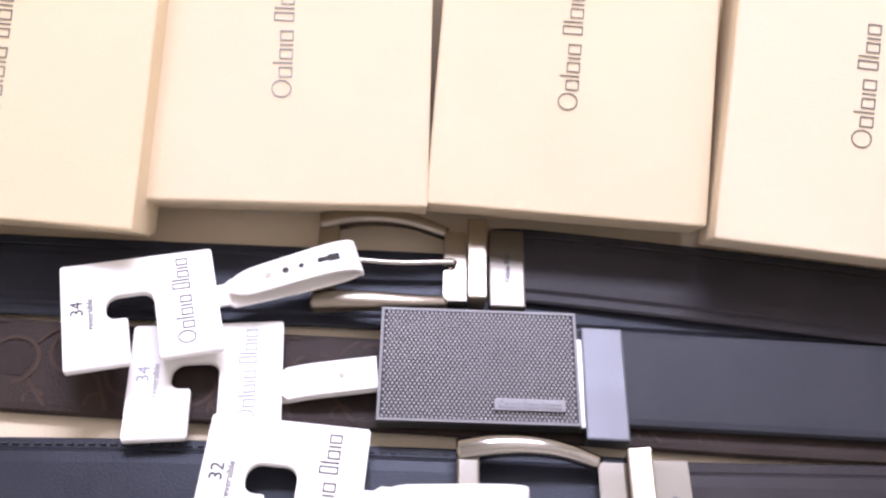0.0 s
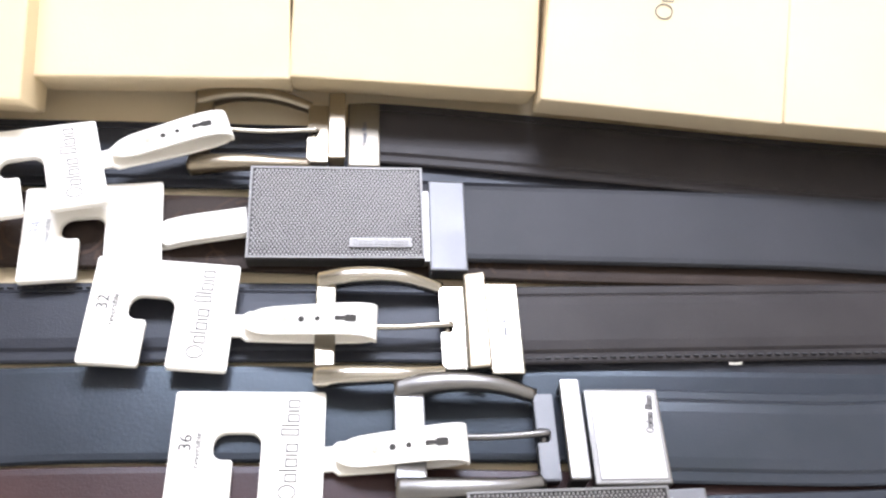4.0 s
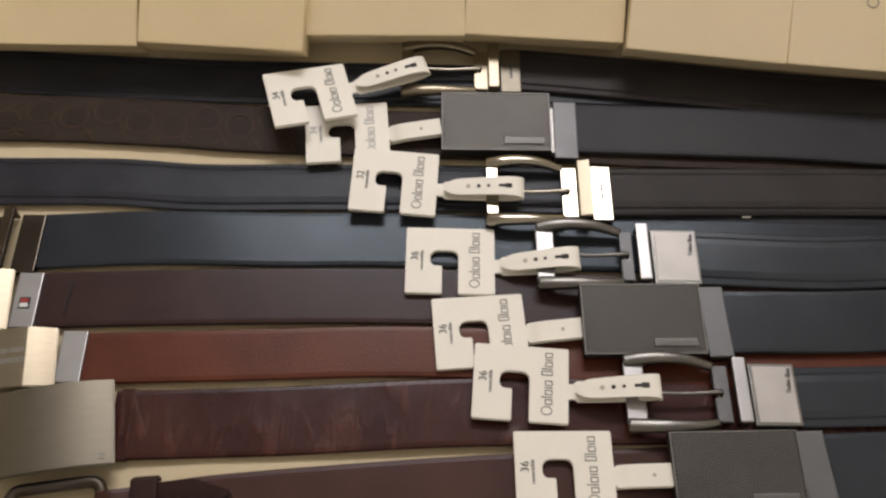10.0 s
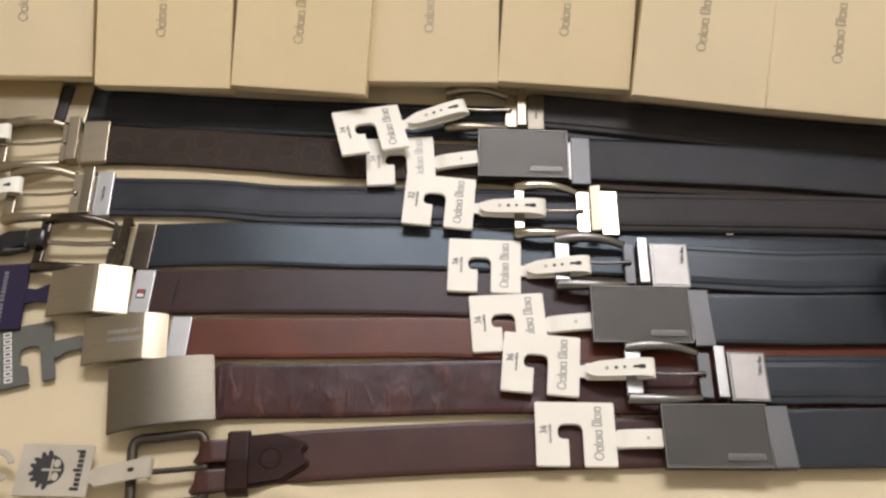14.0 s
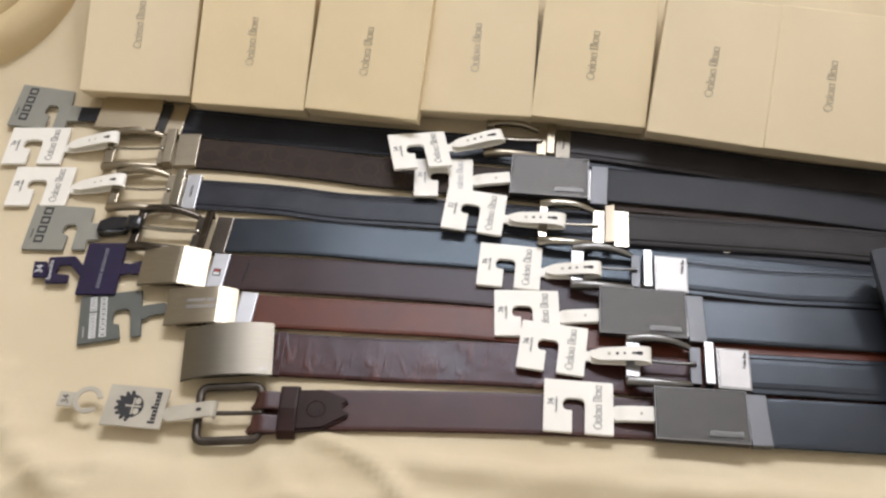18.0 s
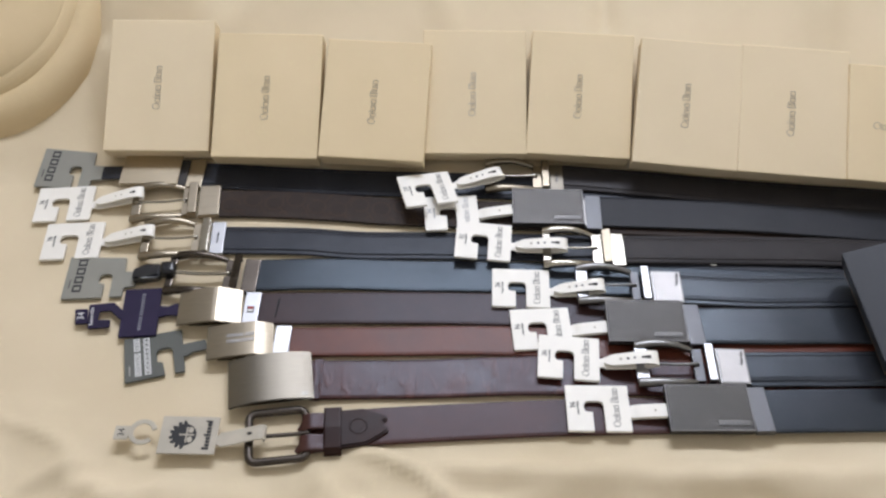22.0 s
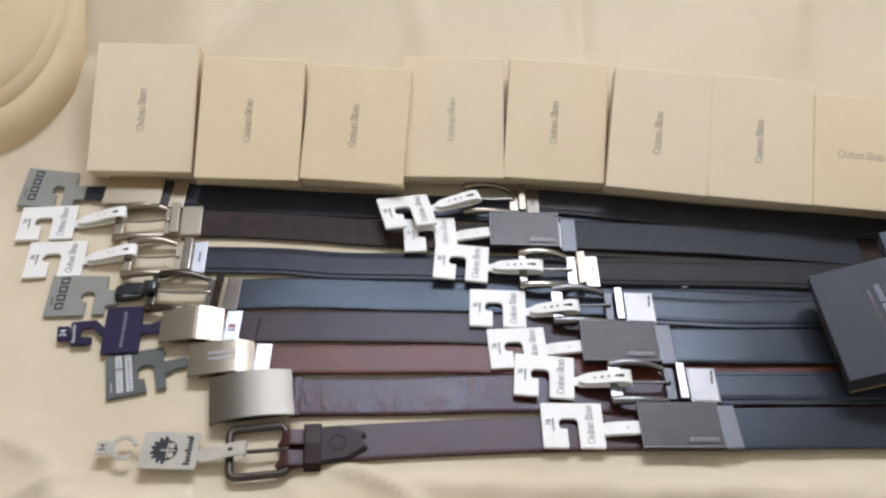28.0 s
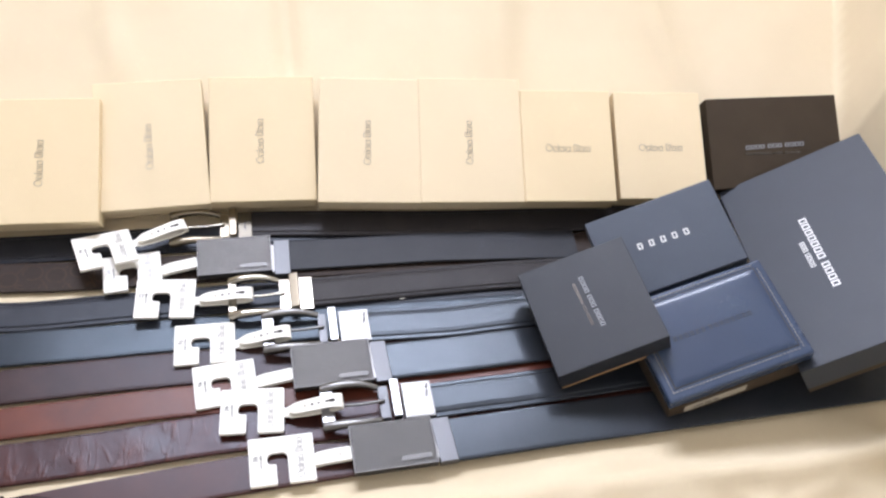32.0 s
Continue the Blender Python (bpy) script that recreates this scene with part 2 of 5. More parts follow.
def crackled(name, base, dark, vein):
    """Pull-up leather: cloudy colour, with fine uneven wrinkles that run mostly across it, paler and glossier in places."""
    m = material(name, base, 0.29, dark=dark, scale=20, bump=0.0, spec=0.23, wear=0.09, sheen_tint=(0.84, 0.90, 1))
    nt = m.node_tree
    b = nt.nodes["Principled BSDF"]
    tc, mp, streak, patch = (nt.nodes.new("ShaderNode" + k) for k in ("TexCoord", "Mapping", "TexNoise", "TexNoise"))
    mp.inputs["Scale"].default_value, mp.inputs["Rotation"].default_value = (1.0, 0.30, 1), (0, 0, 0.35)
    streak.inputs["Scale"].default_value, streak.inputs["Detail"].default_value, streak.inputs["Distortion"].default_value = 105, 4, 1.1
    patch.inputs["Scale"].default_value, patch.inputs["Detail"].default_value = 26, 2
    nt.links.new(tc.outputs["Object"], mp.inputs["Vector"])
    nt.links.new(mp.outputs[0], streak.inputs["Vector"])
    nt.links.new(tc.outputs["Object"], patch.inputs["Vector"])
    line, some, both = nt.nodes.new("ShaderNodeMapRange"), nt.nodes.new("ShaderNodeMapRange"), nt.nodes.new("ShaderNodeMath")
    line.inputs["From Min"].default_value, line.inputs["From Max"].default_value = 0.47, 0.66
    some.inputs["From Min"].default_value, some.inputs["From Max"].default_value = 0.40, 0.66
    some.inputs["To Min"].default_value, some.inputs["To Max"].default_value = 0.06, 0.55
    nt.links.new(streak.outputs["Fac"], line.inputs["Value"])
    nt.links.new(patch.outputs["Fac"], some.inputs["Value"])
    both.operation = "MULTIPLY"
    nt.links.new(line.outputs[0], both.inputs[0])
    nt.links.new(some.outputs[0], both.inputs[1])
    old = b.inputs["Base Color"].links[0].from_socket
    mix = nt.nodes.new("ShaderNodeMix")
    mix.data_type = "RGBA"
    mix.inputs["B"].default_value = (*vein, 1)
    nt.links.new(old, mix.inputs["A"])
    nt.links.new(both.outputs[0], mix.inputs["Factor"])
    nt.links.new(mix.outputs["Result"], b.inputs["Base Color"])
    fold, slow = nt.nodes.new("ShaderNodeBump"), nt.nodes.new("ShaderNodeBump")
    fold.inputs["Strength"].default_value, fold.inputs["Distance"].default_value = 0.38, 0.0010
    slow.inputs["Strength"].default_value, slow.inputs["Distance"].default_value = 0.20, 0.004
    nt.links.new(both.outputs[0], fold.inputs["Height"])
    nt.links.new(patch.outputs["Fac"], slow.inputs["Height"])
    nt.links.new(slow.outputs[0], fold.inputs["Normal"])
    nt.links.new(fold.outputs[0], b.inputs["Normal"])
    return m


MONOGRAM = material("brown_coated_canvas", (0.043, 0.030, 0.024), 0.46, dark=(0.031, 0.021, 0.017), scale=60, bump=0.4, bump_scale=1300, spec=0.11)
CRACKLED = crackled("creased_brown_leather", (0.062, 0.019, 0.014), (0.038, 0.012, 0.010), (0.130, 0.047, 0.033))

nt = CARTON.node_tree
info, tone = nt.nodes.new("ShaderNodeObjectInfo"), nt.nodes.new("ShaderNodeHueSaturation")
shift = nt.nodes.new("ShaderNodeMapRange")
shift.inputs["To Min"].default_value, shift.inputs["To Max"].default_value = 0.93, 1.10
nt.links.new(info.outputs["Random"], shift.inputs["Value"])
nt.links.new(shift.outputs[0], tone.inputs["Saturation"])
nt.links.new(nt.nodes["Principled BSDF"].inputs["Base Color"].links[0].from_socket, tone.inputs["Color"])
nt.links.new(tone.outputs[0], nt.nodes["Principled BSDF"].inputs["Base Color"])

# ---- building helpers ----


def mesh_of(name, bm, mat, smooth=False):
    me = bpy.data.meshes.new(name)
    bmesh.ops.recalc_face_normals(bm, faces=bm.faces)
    bm.to_mesh(me)
    bm.free()
    if mat:
        me.materials.append(mat)
    for p in me.polygons:
        p.use_smooth = smooth
    return me


def part(name, bm, mat, parent=None, label="", smooth=False, m=None):
    ob = new(name, mesh_of(name, bm, mat, smooth))
    if m is not None:
        ob.matrix_basis = m
    if parent:
        ob.parent = parent
    return tagged(ob, label)


def thing(name, m, label, category, group=""):
    ob = new(name)
    ob.empty_display_size = 0.02
    ob.matrix_basis = m
    return tagged(ob, label, category, group)


def bm_box(sx, sy, sz, at=(0, 0, 0), bevel=0.0, seg=2):
    bm = bmesh.new()
    bmesh.ops.create_cube(bm, size=1, matrix=Matrix.Translation(at) @ Matrix.Diagonal((sx, sy, sz, 1)))
    if bevel:
        bmesh.ops.bevel(bm, geom=bm.edges[:], offset=bevel, segments=seg, affect="EDGES", profile=0.6)
    return bm


def bm_prism(outline, z0, z1, bevel=0.0, lift=None):
    """A plate with the given outline; lift(x, y) raises it."""
    bm = bmesh.new()
    low = [bm.verts.new((x, y, z0)) for x, y in outline]
    f = bm.faces.new(low)
    r = bmesh.ops.extrude_face_region(bm, geom=[f])
    top = [v for v in r["geom"] if isinstance(v, bmesh.types.BMVert)]
    for v in top:
        v.co.z = z1
    if bevel:
        ts = set(top)
        es = [e for e in bm.edges if e.verts[0] in ts and e.verts[1] in ts]
        bmesh.ops.bevel(bm, geom=es, offset=bevel, segments=2, affect="EDGES")
    if lift:
        for v in bm.verts:
            v.co.z += lift(v.co.x, v.co.y)
    return bm


def spline(points, n):
    """Catmull-Rom through rows of numbers, n steps a stretch."""
    p = np.array(points, float)
    p = np.vstack([2 * p[0] - p[1], p, 2 * p[-1] - p[-2]])
    out = []
    for i in range(1, len(p) - 2):
        for k in range(n):
            t = k / n
            out.append(0.5 * (2 * p[i] + (p[i + 1] - p[i - 1]) * t + (2 * p[i - 1] - 5 * p[i] + 4 * p[i + 1] - p[i + 2]) * t * t + (3 * p[i] - p[i - 1] - 3 * p[i + 1] + p[i + 2]) * t ** 3))
    out.append(p[-2])
    return np.array(out)


def bm_sweep(path, section, up=(0, 0, 1), side=None):
    """Carries a section (pairs of side and height) along rows of x, y, z; section may be a function of the step's share."""
    bm = bmesh.new()
    rings, n = [], len(path)
    for i in range(n):
        c = Vector(path[i][:3])
        d = (Vector(path[min(i + 1, n - 1)][:3]) - Vector(path[max(i - 1, 0)][:3])).normalized()
        across = Vector(side) if side else d.cross(Vector(up)).normalized()
        top = across.cross(d).normalized()
        sec = section(i / (n - 1)) if callable(section) else section
        rings.append([bm.verts.new(c + across * a + top * b) for a, b in sec])
    k = len(rings[0])
    for a, b in zip(rings, rings[1:]):
        for j in range(k):
            bm.faces.new((a[j], a[(j + 1) % k], b[(j + 1) % k], b[j]))
    bm.faces.new(rings[0][::-1])
    bm.faces.new(rings[-1])
    return bm


def flat_section(w, t):
    """A strap's cross-section, its edges rounded over."""
    h, e = w / 2, t * 0.35
    return [(-h, e), (-h + e, 0), (h - e, 0), (h, e), (h, t - e), (h - e * 0.6, t - e * 0.2), (h - 2.5 * e, t), (-h + 2.5 * e, t), (-h + e * 0.6, t - e * 0.2), (-h, t - e)]


def ring_section(rx, rz, n=10):
    return [(rx * math.cos(2 * math.pi * i / n), rz * math.sin(2 * math.pi * i / n)) for i in range(n)]


def rounded(outline, radii, n=5):
    """The outline with its corners rounded; radii: one for all, or one a corner."""
    out, k = [], len(outline)
    for i in range(k):
        p, a, b = Vector(outline[i]), Vector(outline[i - 1]), Vector(outline[(i + 1) % k])
        r = radii[i] if isinstance(radii, (list, tuple)) else radii
        u, w = (a - p).normalized(), (b - p).normalized()
        ang = u.angle(w)
        d = min(r / math.tan(ang / 2), (a - p).length * 0.49, (b - p).length * 0.49)
        r2 = d * math.tan(ang / 2)
        c = p + (u + w).normalized() * (r2 / math.sin(ang / 2))
        s, e = p + u * d - c, p + w * d - c
        sweep = math.atan2(s.x * e.y - s.y * e.x, s.dot(e))
        for j in range(n + 1):
            t = sweep * j / n
            out.append((c.x + s.x * math.cos(t) - s.y * math.sin(t), c.y + s.x * math.sin(t) + s.y * math.cos(t)))
    return out


def bm_join(boxes):
    """One mesh of small plain blocks: rows of x0, x1, y0, y1, z0, z1."""
    verts, faces = [], []
    for x0, x1, y0, y1, z0, z1 in boxes:
        k = len(verts)
        verts += [(x0, y0, z0), (x1, y0, z0), (x1, y1, z0), (x0, y1, z0), (x0, y0, z1), (x1, y0, z1), (x1, y1, z1), (x0, y1, z1)]
        faces += [tuple(k + j for j in f) for f in ((3, 2, 1, 0), (4, 5, 6, 7), (0, 1, 5, 4), (1, 2, 6, 5), (2, 3, 7, 6), (3, 0, 4, 7))]
    bm = bmesh.new()
    vs = [bm.verts.new(v) for v in verts]
    for f in faces:
        bm.faces.new([vs[j] for j in f])
    return bm


def bars(name, parent, m, pattern, length, cap, mat, weight=0.10, deep=0.00022, label=""):
    """Printed marks as plain shapes: O a ring, T and o a tall or low frame, l and i a tall or low bar, B a bold block with a slit, a space a gap."""
    wide = {"O": 0.94, "o": 0.54, "l": 0.12, "i": 0.12, "T": 0.46, "B": 0.66, " ": 0.22}
    gap = 0.16
    total = sum(wide[c] + gap for c in pattern) - gap
    k, t = length / total, weight * cap
    bm = bmesh.new()

    def frame_of(outer, inner):
        n = len(outer)
        rows = [[bm.verts.new((x, y, z)) for x, y in line] for line, z in ((outer, -0.0001), (outer, deep), (inner, deep), (inner, -0.0001))]
        for a, b in zip(rows, rows[1:]):
            for q in range(n):
                bm.faces.new((a[q], a[(q + 1) % n], b[(q + 1) % n], b[q]))

    def oblong(x0, x1, y0, y1):
        return [(x0, y0), (x1, y0), (x1, y1), (x0, y1)]

    x = -length / 2
    for c in pattern:
        w, low = wide[c] * k, -cap / 2
        if c == "O":
            h = cap
            turn = [2 * math.pi * q / 16 for q in range(16)]
            frame_of([(x + w / 2 + w / 2 * math.cos(a), low + h / 2 + h / 2 * math.sin(a)) for a in turn],
                     [(x + w / 2 + (w / 2 - t) * math.cos(a), low + h / 2 + (h / 2 - t) * math.sin(a)) for a in turn])
        elif c in "li":
            h = cap if c == "l" else cap * 0.66
            bw = max(t, min(w, t * 1.15))
            frame_of(oblong(x + w / 2 - bw / 2, x + w / 2 + bw / 2, low, low + h), oblong(x + w / 2 - bw * 0.02, x + w / 2 + bw * 0.02, low + h * 0.4, low + h * 0.6))
        elif c in "To":
            h = cap if c == "T" else cap * 0.66
            frame_of(oblong(x, x + w, low, low + h), oblong(x + t, x + w - t, low + t, low + h - t))
        elif c == "B":
            e = min(0.40 * w, max(t, 0.26 * w))
            frame_of(oblong(x, x + w, low, low + cap), oblong(x + e, x + w - e, low + cap * 0.18, low + cap * 0.82))
        x += w + gap * k
    return part(name, bm, mat, parent, label, m=m)


def digits(name, text, size, mat, parent, m):
    """Readable writing, set in the built-in font, centred."""
    cu = bpy.data.curves.new(name, "FONT")
    cu.body, cu.size, cu.extrude, cu.align_x, cu.align_y, cu.resolution_u = text, size, 0.0002, "CENTER", "CENTER", 3
    tmp = new(name, cu)
    me = bpy.data.meshes.new_from_object(tmp.evaluated_get(bpy.context.evaluated_depsgraph_get()))
    bpy.data.objects.remove(tmp)
    me.materials.clear()
    me.materials.append(mat)
    ob = new(name, me)
    ob.matrix_basis, ob.parent = m, parent
    return ob


def bm_band(path, width):
    """A plastic ribbon along rows of x, z in the tag's own plane; width(share) gives its breadth."""
    bm = bmesh.new()
    rings, n, t = [], len(path), 0.0006
    for i, (x, y, z) in enumerate(path):
        d = Vector(path[min(i + 1, n - 1)]) - Vector(path[max(i - 1, 0)])
        d.normalize()
        side = Vector((0, -1, 0))
        side = (side - d * side.dot(d)).normalized()
        top = side.cross(d)
        h = width(i / (n - 1)) / 2
        c = Vector((x, y, z))
        rings.append([bm.verts.new(c + side * a + top * b) for a, b in ((-h, -t), (h, -t), (h, t * 0.5), (h - 0.0004, t), (-h + 0.0004, t), (-h, t * 0.5))])
    for a, b in zip(rings, rings[1:]):
        for j in range(6):
            bm.faces.new((a[j], a[(j + 1) % 6], b[(j + 1) % 6], b[j]))
    bm.faces.new(rings[0][::-1])
    bm.faces.new(rings[-1])
    return bm


def bm_disc(rx, ry, at, deep=0.0004, n=12):
    bm = bmesh.new()
    low = [bm.verts.new((at[0] + rx * math.cos(2 * math.pi * i / n), at[1] + ry * math.sin(2 * math.pi * i / n), at[2] - deep)) for i in range(n)]
    high = [bm.verts.new((v.co.x, v.co.y, at[2] + deep)) for v in low]
    bm.faces.new(high)
    bm.faces.new(low[::-1])
    for i in range(n):
        bm.faces.new((low[i], low[(i + 1) % n], high[(i + 1) % n], high[i]))
    return bm


def bm_profile(profile, thick, depth, bevel=0.0006):
    """A plate bent to a profile (rows of x, z of its top), depth broad."""
    bm = bmesh.new()
    n = len(profile)
    rings = []
    for y in (-depth / 2, depth / 2):
        rings.append([bm.verts.new((x, y, z)) for x, z in profile] + [bm.verts.new((x, y, z - thick)) for x, z in reversed(profile)])
    k = 2 * n
    bm.faces.new(rings[0])
    bm.faces.new(rings[1][::-1])
    for j in range(k):
        bm.faces.new((rings[0][j], rings[1][j], rings[1][(j + 1) % k], rings[0][(j + 1) % k]))
    bmesh.ops.recalc_face_normals(bm, faces=bm.faces)
    es = [e for e in bm.edges if len(e.link_faces) == 2 and e.calc_face_angle(0) > 0.9]
    bmesh.ops.bevel(bm, geom=es, offset=bevel, segments=2, affect="EDGES")
    return bm


# ---- the covered couch ----


def front_line(x):
    """Where the boxes' fronts stand."""
    return 0.012 - 0.085 * max(0.0, x + 0.02)


def smooth(a, b, t):
    t = min(1.0, max(0.0, (t - a) / (b - a)))
    return t * t * (3 - 2 * t)


def left_rise(x, y):
    """The sheet climbs towards the couch's corner, past the end of the row of boxes."""
    s = max(0.0, y + 0.012)
    return smooth(-0.50, -0.57, x) * 0.40 * s * s / (s + 0.03)


FOLDS = [  # from, to, half breadth and height of each soft crease
    (-0.27, -0.325, -0.20, -0.42, 0.010, 0.0075), (-0.33, -0.335, -0.30, -0.44, 0.012, 0.0067), (-0.240, -0.300, -0.160, -0.356, 0.0070, 0.0095), (-0.04, -0.303, 0.10, -0.309, 0.008, 0.0028), (0.16, -0.295, 0.30, -0.312, 0.009, 0.0034),
    (-0.55, -0.22, -0.40, -0.40, 0.016, 0.0036), (-0.62, -0.12, -0.50, -0.30, 0.018, 0.0032), (-0.44, -0.34, -0.36, -0.46, 0.014, 0.0050), (-0.68, -0.25, -0.55, -0.42, 0.020, 0.0036),
    (-0.10, -0.36, 0.05, -0.45, 0.014, 0.0090), (0.20, -0.34, 0.34, -0.46, 0.013, 0.0105), (0.45, -0.30, 0.60, -0.42, 0.015, 0.0120),
    (-0.40, 0.17, -0.30, 0.34, 0.018, 0.0090), (-0.18, 0.18, -0.22, 0.36, 0.016, 0.0075), (0.22, 0.15, 0.26, 0.36, 0.018, 0.0090), (0.42, 0.13, 0.40, 0.34, 0.016, 0.0075)]


def cloth_height(x, y):
    """The sheet: a flat seat, a slope under the boxes, the couch's back, its right arm and an added, unseen left arm.
    """
    d = y - (front_line(x) + 0.024)
    z = 0.0
    if d > 0:
        z = 0.577 * min(d, 0.10) + 0.34 * max(0.0, d - 0.10) + 0.6 * max(0.0, d - 0.28)
        z *= smooth(-0.63, -0.545, x)
        z += smooth(-0.415, -0.465, x) * 0.42 * max(0.0, d - 0.12)
        z -= 0.012 * math.exp(-(((x + 0.012) / 0.012) ** 2)) * smooth(0.10, 0.16, d)
    z = max(z, left_rise(x, y))
    arm = x - (0.572 + 0.30 * max(0.0, y - 0.03))
    if arm > 0:
        z = max(z, z * 0.6 + 0.42 * smooth(-0.01, 0.10, arm) + 0.2 * arm)
    # left arm, out of view, added to cut the light bounced from the west
    arm = -0.88 - x
    if arm > 0:
        z = max(z, 0.42 * smooth(-0.01, 0.10, arm) + 0.2 * arm)
    # loose folds along the front and round the corner at the tags
    for x0, y0, x1, y1, wide, high in FOLDS:
        ux, uy = x1 - x0, y1 - y0
        s = ((x - x0) * ux + (y - y0) * uy) / (ux * ux + uy * uy)
        off = (x - x0) * uy - (y - y0) * ux
        off = off / math.hypot(ux, uy) + 0.006 * math.sin(s * 5 + x0 * 30)
        if abs(off) < 4 * wide and -0.3 < s < 1.3:
            z += high * math.exp(-((off / wide) ** 2)) * smooth(-0.25, 0.2, s) * smooth(1.25, 0.8, s)
    # the seat's front edge: a low swell, then the sheet falls away
    edge = -0.3195 + 0.0055 * noise.noise((x * 11, 0.4, 2.2)) + 0.0030 * noise.noise((x * 29, 3.4, 0.2))
    z += 0.0075 * smooth(-0.22, -0.15, x) * (1 + 0.5 * noise.noise((x * 9, 1.4, 4.2))) * math.exp(-(((y - edge + 0.001) / 0.0115) ** 2))
    fall = min(edge - y, 0.62 * (x + 0.232 + 1.15 * (y + 0.296)))
    if fall > -0.006:
        z -= min(0.055, 0.32 * (fall + 0.006) ** 2 / (fall + 0.018))
    w = smooth(-0.29, -0.36, y)
    z += w * 0.004 * noise.noise((x * 21 + y * 11, y * 30, 9.4))
    z += w * 0.007 * noise.noise((x * 7 + y * 4, y * 16, 3.1))
    v = smooth(-0.36, -0.46, x) * smooth(0.10, 0.0, y)
    z += v * 0.0035 * noise.noise((x * 13, y * 10, 7.7)) + v * 0.0016 * noise.noise((x * 30 + y * 20, y * 26, 1.2))
    k = smooth(-0.34, -0.40, x) * smooth(-0.66, -0.61, x) * smooth(-0.29, -0.25, y) + smooth(-0.30, -0.33, x) * smooth(-0.48, -0.45, x) * smooth(-0.345, -0.325, y) * smooth(-0.23, -0.26, y)
    k = 1 - min(1.0, k)
    low = left_rise(x, y)
    z = low + (z - low) * (0.12 + 0.88 * k) if y < 0.03 and x < -0.3 else z
    u = max(v, w) * k
    if u > 0:
        z += u * 0.0085 * (1 - abs(noise.noise((x * 7 + y * 6, y * 15 - x * 5, 2.3)))) ** 5
        z += u * 0.0046 * (1 - abs(noise.noise((x * 15 - y * 9, y * 22 + x * 9, 6.1)))) ** 6
    return z


bm = bmesh.new()
bmesh.ops.create_grid(bm, x_segments=380, y_segments=300, size=1)
for v in bm.verts:
    v.co.x, v.co.y = v.co.x * 1.15, -0.05 + v.co.y * 0.75
    x, y = v.co.x, v.co.y
    v.co.z = cloth_height(x, y) - 0.001 + 0.0007 * noise.noise((x * 9, y * 9, 0)) + 0.0004 * noise.noise((x * 31, y * 27, 5))
sheet = new("couch_cover", mesh_of("couch_cover", bm, CLOTH, True))
tagged(sheet, "cream cotton sheet draped over a couch seat, softly wrinkled", "cloth", kind="structure")

couch = thing("couch", pose(0, -0.05, -0.5), "broad couch hidden under a cream sheet", "couch")
part("seat", bm_box(2.20, 1.30, 0.415, (0, -0.05, 0.2075), 0.03, 3), BLANKET, couch, smooth=False)
part("backrest", bm_box(2.20, 0.16, 0.86, (0, 0.69, 0.43), 0.04, 3), BLANKET, couch)
# the left armrest is an unseen addition under the sheet's light-blocking rise
for s in (-1, 1):
    part("armrest", bm_box(0.18, 1.40, 0.84, (s * 1.16, 0.0, 0.42), 0.04, 3), BLANKET, couch)

# a folded cloth with rounded corner on the couch, beside the row of boxes


def inside(x, y, inset):
    """How far a place lies inside the blanket's rounded outline."""
    ex, ey, r = -0.552 - inset, 0.027 + inset, 0.145 - inset * 0.8
    cx, cy = ex - r, ey + r
    if x > cx and y < cy:
        return r - math.hypot(x - cx, y - cy)
    return min(ex - x, y - ey)


def bm_fold(inset, base, high, soft, climb):
    """A layer of thick cloth, rolled over at its edge."""
    bm = bmesh.new()
    bmesh.ops.create_grid(bm, x_segments=170, y_segments=210, size=1)
    for v in bm.verts:
        x, y = -0.81 + v.co.x * 0.27, 0.33 + v.co.y * 0.34
        s = inside(x, y, inset)
        u = min(1.0, max(0.0, s / soft))
        z = base + high * math.sqrt(1 - (1 - u) ** 2) + climb * max(0.0, s - soft) + 0.0016 * noise.noise((x * 14, y * 14, inset * 90))
        v.co = (x, y, (z if s > 0 else -0.012) + left_rise(x, y))
    bmesh.ops.delete(bm, geom=[f for f in bm.faces if all(inside(v.co.x, v.co.y, inset) <= 0 for v in f.verts)], context="FACES")
    return bm


def bm_hem(base, high, wide):
    """The blanket's rolled outer edge, swept along its outline."""
    ex, ey, r = -0.552, 0.027, 0.145
    line = [(-1.08 + 0.01 * k, ey, 0.0, -1.0) for k in range(41)]
    line += [(ex - r + r * math.cos(a), ey + r + r * math.sin(a), math.cos(a), math.sin(a)) for a in np.linspace(-math.pi / 2, 0, 40)]
    line += [(ex, ey + r + 0.012 * k, 1.0, 0.0) for k in range(1, 42)]
    bm, rows = bmesh.new(), []
    for n, (x, y, nx, ny) in enumerate(line):
        wob = 0.0022 * noise.noise((n * 0.09, 3.3, 0.0))
        row = []
        for q in range(13):
            a = math.pi * q / 12
            s = wide * (0.5 - 0.5 * math.cos(a)) + wob
            px, py = x - nx * s, y - ny * s
            row.append(bm.verts.new((px, py, base + left_rise(px, py) - 0.006 + (high + 0.006 + wob) * math.sin(a) ** 0.7)))
        rows.append(row)
    for a, b in zip(rows, rows[1:]):
        for q in range(12):
            bm.faces.new((a[q], b[q], b[q + 1], a[q + 1]))
    return bm


fold = thing("folded_blanket", pose(0, 0, 0), "folded tan blanket with rounded corners lying on the sheet", "blanket")
part("hem", bm_hem(0.0, 0.026, 0.040), BLANKET, fold, smooth=True)
part("middle_fold", bm_fold(0.022, 0.012, 0.022, 0.016, 0.0), BLANKET, fold, smooth=True)
